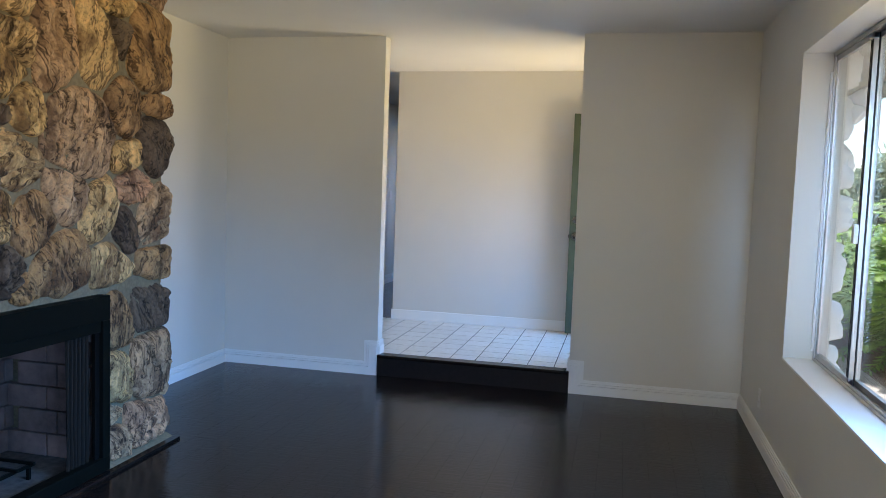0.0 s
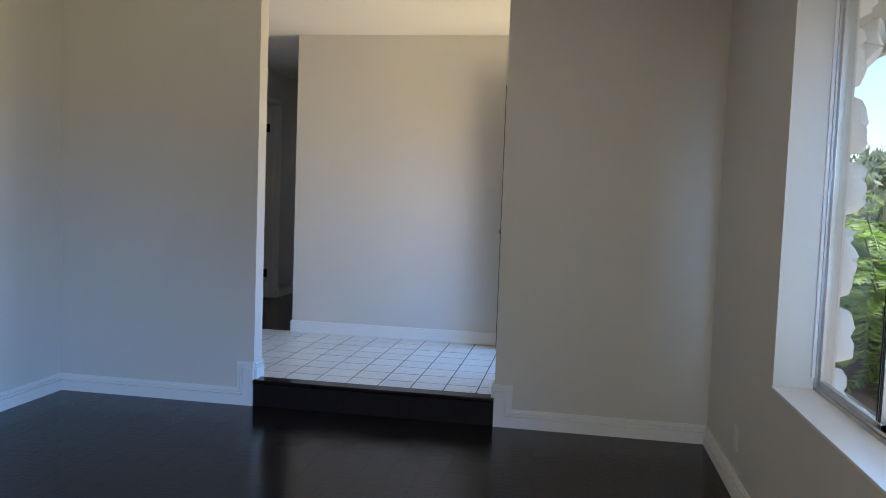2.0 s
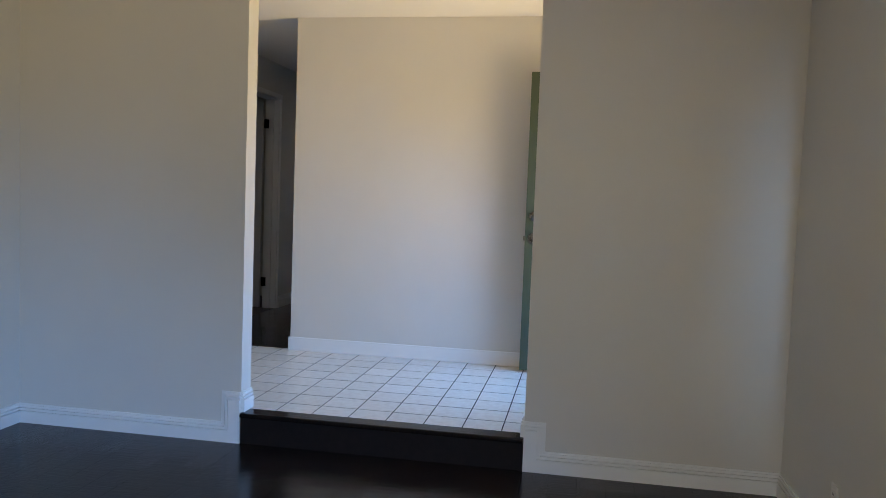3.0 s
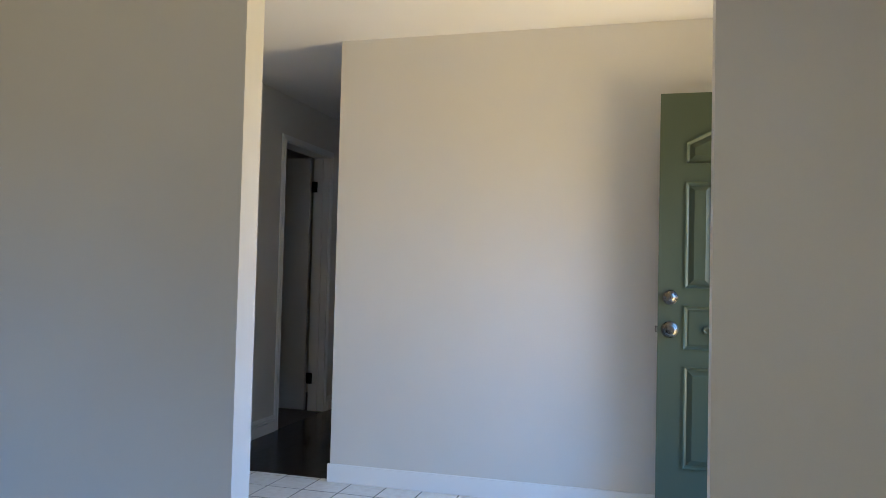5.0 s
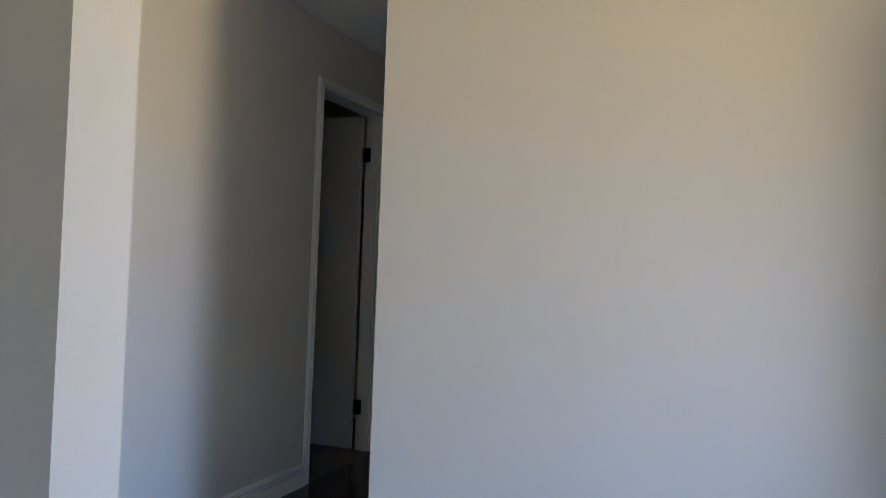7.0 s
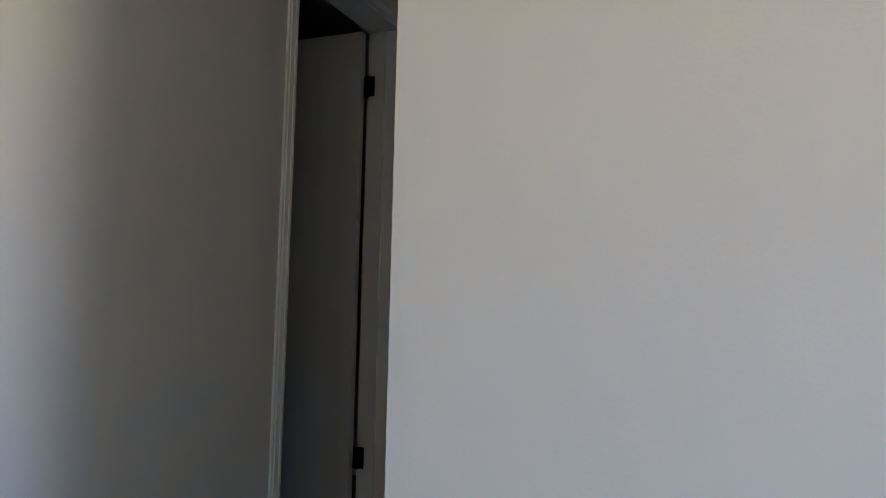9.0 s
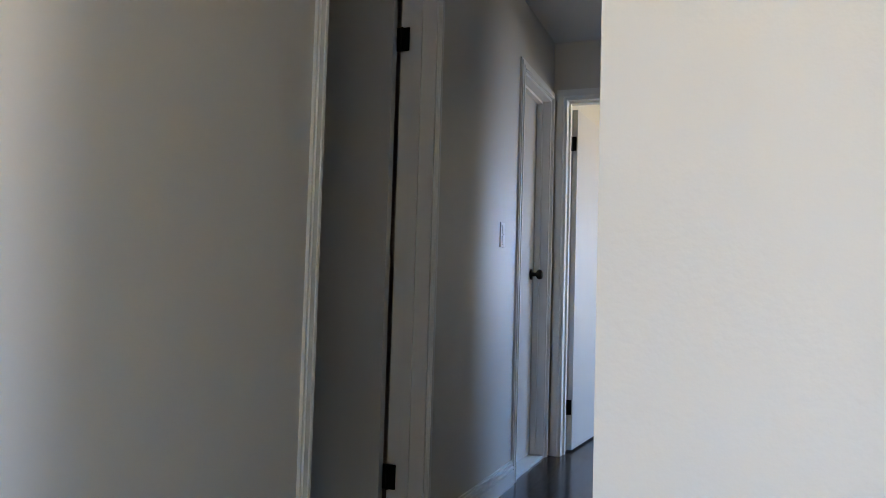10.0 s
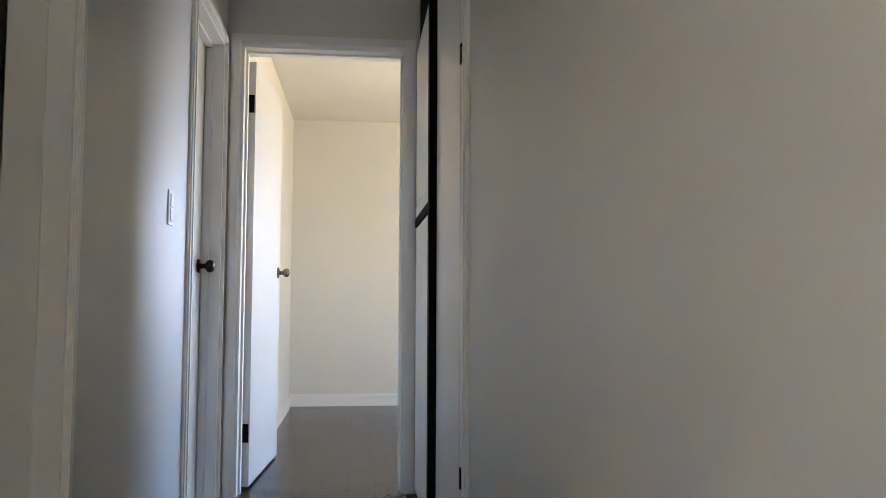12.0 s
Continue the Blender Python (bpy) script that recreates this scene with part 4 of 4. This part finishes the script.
LOWER = ((-2.38, 1.3, 0.13, 0.11, 0), (-3.01, 1.3, 0.09, 0.09, 0), (-2.8, 1.25, 0.13, 0.11, 1), (-2.18, 1.2, 0.09, 0.09, 2), (-1.97, 1.23, 0.13, 0.15, 3),
         (-2.66, 1.06, 0.22, 0.1, 1), (-2.32, 1.02, 0.13, 0.09, 0), (-1.95, 1.0, 0.1, 0.11, 1), (-2.01, 0.79, 0.13, 0.14, 2), (-2.25, 0.73, 0.11, 0.14, 1),
         (-2.25, 0.45, 0.1, 0.13, 0), (-1.99, 0.44, 0.14, 0.17, 3), (-2.03, 0.16, 0.18, 0.12, 4), (-2.3, 0.27, 0.07, 0.05, 3), (-2.28, 0.13, 0.1, 0.08, 3),
         (-2.97, 1.03, 0.09, 0.08, 2), (-2.88, 0.97, 0.07, 0.04, 1))
spots = [(Vector((u, v)), a, b, tone) for u, v, a, b, tone in UPPER + LOWER]
spots += random_seeds(rng, SY0, -3.12, 0.02, H, 0.24) + random_seeds(rng, -3.1, SY1, 2.4, H, 0.2)
beside = random_seeds(rng, WX0 + 0.02, FX - 0.01, 0.02, H, 0.26)
for cells, to3d in ((stone_cells(spots, [(FB1 + 0.012, SY1 + 0.05, 0.02, FBT), (SY0, FB0 - 0.015, 0.02, FBT), (SY0, SY1 + 0.05, FBT + 0.02, H)], 0.007), front),
                    (stone_cells(beside, [(WX0 + 0.02, FX - 0.01, 0.02, H)], 0.008), side)):
    for poly, tone in cells:
        me, at = stone_mesh(poly, rng, rng.uniform(0.065, 0.105), to3d, "stone", M_STONES[tone], 66, 17)
        ob = new("stone", me)
        ob.parent = breast
        ob.location = at - breast.location
sub("mortar_fillet", prism(bmesh.new(), [(0.0, 0.016), (0.058, 0.016), (0.03, 0.03), (0.0, 0.04)], lambda u, v, d: Vector((FX + u, d, v)), FB1 + 0.004, SY1 + 0.02), M_MORTAR, breast)
# fire box
fire = thing("fire_screen", (-0.62, (FB0 + FB1) / 2, 0), "black metal fireplace surround with drawn mesh curtain", "fire screen")
XF = -0.60
for bar in ((FX, XF, FB1 - 0.055, FB1, 0.09, FBT - 0.12), (FX, XF, FB0, FB0 + 0.055, 0.09, FBT - 0.12), (FX, XF, FB0, FB1, FBT - 0.12, FBT), (FX, XF - 0.012, FB0 + 0.05, FB1 - 0.05, FBT - 0.175, FBT - 0.121), (FX, XF, FB0, FB1, 0.02, 0.09)):
    sub("surround_bar", boxes(bar, bevel=0.004), M_BLACK, fire)
sub("lip", boxes((XF - 0.03, XF - 0.02, FB1 - 0.085, FB1 - 0.05, 0.09, FBT - 0.17)), M_FLATBLACK, fire)


def curtain(y0, y1):
    bm = bmesh.new()
    rows = []
    for i in range(12):
        z = 0.085 + (FBT - 0.18 - 0.085) * i / 11
        row = []
        for k in range(49):
            s = k / 48
            y = y0 + (y1 - y0) * s
            row.append(bm.verts.new((XF - 0.045 + 0.014 * math.sin(s * 6.2832 * 6 + 0.3 * math.sin(i * 0.4)), y + 0.004 * math.sin(i * 0.5 + s * 9) * (1 - i / 11), z)))
        rows.append(row)
    for a, b in zip(rows, rows[1:]):
        for k in range(48):
            bm.faces.new((a[k], a[k + 1], b[k + 1], b[k]))
    return bm


sub("mesh_curtain", curtain(-2.63, -2.475), M_MESHC, fire, "dark woven metal mesh curtain", True)
sub("mesh_curtain", curtain(FB0 + 0.1, FB0 + 0.255), M_MESHC, fire, "dark woven metal mesh curtain", True)
sub("curtain_rod", cyl(bmesh.new(), (XF - 0.045, FB0 + 0.05, FBT - 0.178), (0, 1, 0), 0.006, 0.006, FB1 - FB0 - 0.1, 10), M_BLACK, fire)
firebox = thing("firebox", (-0.95, (FB0 + FB1) / 2, 0), "sooty firebrick firebox with pale ash stains", "firebox")
sub("floor_slab", B(-1.2, FX, FB0, FB1, 0.0, 0.06), M_ASH, firebox)
sub("hood", boxes((-1.2, FX, FB0, FB1, FBT - 0.02, FBT)), M_FLATBLACK, firebox)
for j in range(7):
    z = 0.065 + j * 0.118
    for i in range(-1, 5):
        a = FB0 + 0.01 + (i + 0.5 * (j % 2)) * 0.235
        a, b = max(a, FB0 + 0.005), min(a + 0.227, FB1 - 0.005)
        if b - a > 0.02:
            sub("brick", B(-1.2, -1.155, a, b, z, z + 0.11, bevel=0.004), M_FBRICK, firebox)
    for i in range(2):
        a = -1.15 + i * 0.23 + 0.06 * (j % 2)
        for y0, y1 in ((FB1 - 0.05, FB1 - 0.004), (FB0 + 0.004, FB0 + 0.05)):
            sub("brick", B(a, min(a + 0.222, -0.68), y0, y1, z, z + 0.11, bevel=0.004), M_FBRICK, firebox)
grate = thing("fire_grate", (-0.93, -2.94, 0.06), "black iron log grate in the firebox", "grate")
for k in range(6):
    sub("bar", B(-1.08, -0.76, -3.2 + k * 0.1, -3.185 + k * 0.1, 0.13, 0.145, bevel=0.003), M_BLACK, grate)
for x in (-1.05, -0.8):
    sub("rail", B(x, x + 0.015, -3.22, -2.66, 0.115, 0.13, bevel=0.003), M_BLACK, grate)
    for y in (-3.2, -2.7):
        sub("leg", B(x, x + 0.015, y, y + 0.015, 0.06, 0.116), M_BLACK, grate)
hearth = setting("trim_hearth", B(-0.665, -0.565, SY0, SY1 + 0.03, 0.0, 0.016, bevel=0.004), M_FLOOR, "dark wood trim along the foot of the fireplace", "trim")

# white cable lying in a loop at the foot of the fireplace
bm = bmesh.new()
loop = [Vector((-1.06 + 0.22 * k / 20 + 0.04 * math.sin(3.1416 * k / 20), -1.33 - 0.32 * (k / 20) ** 1.6 + 0.02 * math.sin(6.28 * k / 20), 0.005 + 0.02 * (1 - k / 20) ** 3)) for k in range(21)]
tube(bm, loop, 0.0045)
cable = part("cable", bm, M_PLASTIC, None, smooth=True)
tagged(cable, "loop of white cable on the floor by the fireplace", "cable")

# ---- outside: veneer, eave, flood lamps, ground, planting ----
out_side = lambda u, v, d: Vector((2.87 + d, u, v))
veneer = setting("facade_veneer", boxes((2.87, 2.875, -1.288, 0.1, -0.2, 2.5)), M_STUCCO, "house front with white-painted field stones beside the window", "facade")
rng = random.Random(5)
edge_spots = [(Vector((-1.2, 0.04 + 0.265 * k + rng.uniform(-0.03, 0.03))), 0.1, rng.uniform(0.12, 0.17), 0) for k in range(9)]
for poly, tone in stone_cells(edge_spots + random_seeds(rng, -1.06, -0.2, -0.1, 2.38, 0.27), [(-1.287, -0.2, -0.1, 2.38)], 0.012):
    me, at = stone_mesh(poly, rng, rng.uniform(0.085, 0.12), out_side, "stone", M_WSTONE, 22, 5)
    ob = new("stone", me)
    ob.parent = veneer
    ob.location = at
setting("eave", boxes((2.876, 3.62, -7.5, 3.0, 2.36, 2.40), (3.62, 3.66, -7.5, 3.0, 2.25, 2.46)), paint("eave_paint", (0.5, 0.48, 0.44), 0.7), "painted soffit and fascia over the window", "eave")
setting("roof", boxes((-3.6, 3.66, -7.5, 8.6, H + 0.2, H + 0.3), (2.95, 3.66, -7.5, 3.0, 2.46, H + 0.2)), M_STUCCO, "flat roof edge above the eave", "roof")
lamp = thing("flood_lamp", (2.93, -0.95, 1.96), "pair of white bullet flood lamps on the facade", "flood lamp")
sub("mount", lathe(bmesh.new(), (2.86, -0.94, 2.01), (1, 0, 0), ((0.045, 0), (0.045, 0.02), (0.028, 0.05), (0.018, 0.1)), 16), M_PLASTIC, lamp, "", True)
for aim in ((0.6, -0.3, -0.55), (0.72, -0.45, 0.12)):
    sub("lamp_head", lathe(bmesh.new(), (2.94, -0.94, 2.01), aim, ((0.015, 0), (0.02, 0.022), (0.026, 0.04), (0.056, 0.12), (0.056, 0.133), (0.05, 0.136), (0.042, 0.12)), 20), M_PLASTIC, lamp, "white cone-shaped lamp shade", True)

setting("ground", boxes((-400, 400, -400, 400, -0.5, -0.16)), M_GROUND, "dry sandy ground reaching the horizon", "ground")
setting("pavement", boxes((2.95, 5.2, -9, 1.0, -0.16, -0.10), (2.4, 4.05, 1.0, 9, -0.16, -0.10)), M_PATIO, "pale pinkish concrete walk along the house", "pavement")
setting("planting_bed", boxes((4.05, 7.6, 1.0, 9, -0.16, -0.12)), M_MULCH, "red-brown mulch of the planting bed", "bed")


def frond(bm, base, way, length, droop, rng, pairs=11):
    """A pinnate leaf: an arching stalk with paired pointed leaflets."""
    way = Vector(way).normalized()
    flat = Vector((way.x, way.y, 0.0)).normalized()
    sidev = flat.cross(Vector((0, 0, 1)))
    pts = []
    for k in range(pairs + 1):
        s = k / pairs
        pts.append(Vector(base) + way * length * s - Vector((0, 0, droop * s * s)))
    for k in range(1, pairs + 1):
        p = pts[k]
        t = (pts[k] - pts[k - 1]).normalized()
        n = sidev.cross(t).normalized()
        ll = length * (0.30 * math.sin(math.pi * (0.12 + 0.8 * k / pairs)) + 0.05) * rng.uniform(0.85, 1.15)
        for s in (-1, 1):
            d = (sidev * s * 0.86 + t * 0.5 - n * rng.uniform(-0.05, 0.3)).normalized()
            w = t * ll * 0.17
            vs = [bm.verts.new(p), bm.verts.new(p + d * ll * 0.4 + w - n * 0.004), bm.verts.new(p + d * ll), bm.verts.new(p + d * ll * 0.4 - w - n * 0.004)]
            bm.faces.new(vs)
    for a, b in zip(pts, pts[1:]):
        w = sidev * 0.004
        bm.faces.new((bm.verts.new(a - w), bm.verts.new(a + w), bm.verts.new(b + w), bm.verts.new(b - w)))


def shrub(at, height, spread, leaves, seed):
    r = random.Random(seed)
    t = thing("shrub", at, "lush green shrub with feathery compound leaves", "shrub", "shrubs outside the window")
    bm = bmesh.new()
    stems = []
    for k in range(7):
        a = k * 0.9 + r.uniform(-0.3, 0.3)
        tip = Vector((math.cos(a) * spread * 0.55, math.sin(a) * spread * 0.55, height * r.uniform(0.65, 0.9)))
        stems.append(tip)
        cyl(bm, (0, 0, 0), tip, 0.02, 0.006, tip.length, 7)
    part("stems", bm, M_BARK, t)
    bm = bmesh.new()
    for k in range(leaves):
        tip = r.choice(stems)
        s = r.uniform(0.1, 1.0)
        p = tip * s + Vector((r.gauss(0, 0.13), r.gauss(0, 0.13), r.gauss(0, 0.06))) * spread
        a = math.atan2(p.y, p.x) + r.gauss(0, 0.8)
        frond(bm, p, (math.cos(a), math.sin(a), r.uniform(-0.1, 0.9)), r.uniform(0.35, 0.62), r.uniform(0.1, 0.35), r)
    part("foliage", bm, M_LEAF, t)
    return t


for n, (x, y, tall, wide) in enumerate(((4.6, 2.3, 1.45, 0.7), (5.1, 1.6, 1.5, 0.75), (4.5, 3.7, 1.6, 0.75), (5.0, 3.2, 1.65, 0.85), (4.5, 5.1, 1.7, 0.85), (5.8, 4.6, 1.75, 0.95), (5.4, 6.6, 1.8, 1.0), (6.6, 3.0, 1.7, 0.95), (4.6, 6.4, 1.7, 0.9))):
    shrub((x, y, -0.12), tall, wide, 130, n + 1)


def tree(at, height, crown_r, leaves, seed):
    r = random.Random(seed)
    t = thing("tree", at, "tall tree behind the shrubs, leaves paled grey-green for haze", "tree", "trees in the distance")
    bm = bmesh.new()
    cyl(bm, (0, 0, 0), (0.1, 0.05, 1), 0.3, 0.14, height * 0.6, 9)
    tips = []
    for k in range(9):
        a, z = r.uniform(0, 6.28), height * r.uniform(0.25, 0.55)
        d = Vector((math.cos(a), math.sin(a), r.uniform(0.5, 1.3))).normalized()
        ln = crown_r * r.uniform(0.7, 1.15)
        tips.append(Vector((0, 0, z)) + d * ln)
        cyl(bm, (0, 0, z), d, 0.09, 0.03, ln, 6)
    part("trunk", bm, M_BARK, t)
    bm = bmesh.new()
    clumps = [tip + Vector((r.gauss(0, 0.4), r.gauss(0, 0.4), r.gauss(0, 0.35))) * crown_r * 0.55 for tip in tips for _ in range(5)]
    for k in range(leaves):
        c = r.choice(clumps)
        p = c + Vector((r.gauss(0, 1), r.gauss(0, 1), r.gauss(0, 0.8))) * crown_r * 0.13
        q = Euler((r.uniform(0, 6.28), r.uniform(0, 6.28), r.uniform(0, 6.28))).to_matrix()
        s = r.uniform(0.1, 0.22)
        bm.faces.new([bm.verts.new(p + q @ Vector(v)) for v in ((-s, 0, 0), (0, -s * 0.35, 0), (s, 0, 0), (0, s * 0.35, 0))])
    part("crown", bm, M_HAZED_TREE, t)


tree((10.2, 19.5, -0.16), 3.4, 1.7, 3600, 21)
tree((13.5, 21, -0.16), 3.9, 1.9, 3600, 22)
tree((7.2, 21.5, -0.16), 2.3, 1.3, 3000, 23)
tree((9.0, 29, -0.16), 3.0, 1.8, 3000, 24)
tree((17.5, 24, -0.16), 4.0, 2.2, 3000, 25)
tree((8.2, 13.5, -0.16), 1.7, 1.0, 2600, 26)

# ---- boards and tiles, last ----
PLANK_L, PLANK_W = 1.8, 0.132
plank_me = mesh_of("plank", B(-PLANK_W / 2 + 0.0002, PLANK_W / 2 - 0.0002, -PLANK_L / 2 + 0.0002, PLANK_L / 2 - 0.0002, -0.013, 0.0, bevel=0.0005), M_FLOOR)


def lay_planks(owner, x0, x1, y0, y1, z, rng):
    n = math.ceil((x1 - x0) / PLANK_W)
    w = (x1 - x0) / n
    for i in range(n):
        y = y0 - rng.uniform(0, PLANK_L * 0.9)
        while y < y1 - 1e-6:
            ln = PLANK_L * rng.uniform(0.8, 1.3)
            a, b = max(y, y0), min(y + ln, y1)
            if b - a > 0.01:
                ob = new("plank", plank_me)
                ob.parent = owner
                ob.location = (x0 + (i + 0.5) * w, (a + b) / 2, z)
                ob.scale = (w / PLANK_W, (b - a) / PLANK_L, 1)
            y += ln


rng = random.Random(3)
lay_planks(floor_living, WX0, WX1, -7.2, -0.002, 0.0, rng)
lay_planks(floor_hall, HL, HR, 1.737, 5.522, S, rng)
lay_planks(floor_hall, BD0, BD1, 5.522, 5.66, S, rng)
lay_planks(floor_bed, -1.262, 2.15, 5.66, 8.50, S, rng)
TILE = 0.2015
tile_me = mesh_of("tile", B(-0.0974, 0.0974, -0.0957, 0.0957, -0.007, 0.0, bevel=0.0012), M_TILE)
x = 0.3415 - TILE * 9
while x < 2.24:
    y = 0.085
    while y < 1.73:
        x0, x1, y0, y1 = max(x, HL), min(x + TILE, 2.24), y, min(y + TILE, 1.733)
        if x < HR - 0.05:
            pass
        elif y0 > 1.68:
            y += TILE
            continue
        if x1 - x0 > 0.02 and y1 - y0 > 0.012:
            ob = new("tile", tile_me)
            ob.parent = floor_entry
            ob.location = ((x0 + x1) / 2, (y0 + y1) / 2, S + rng.uniform(-0.0004, 0.0004))
            ob.scale = ((x1 - x0) / TILE, (y1 - y0) / TILE, 1)
        y += TILE
    x += TILE
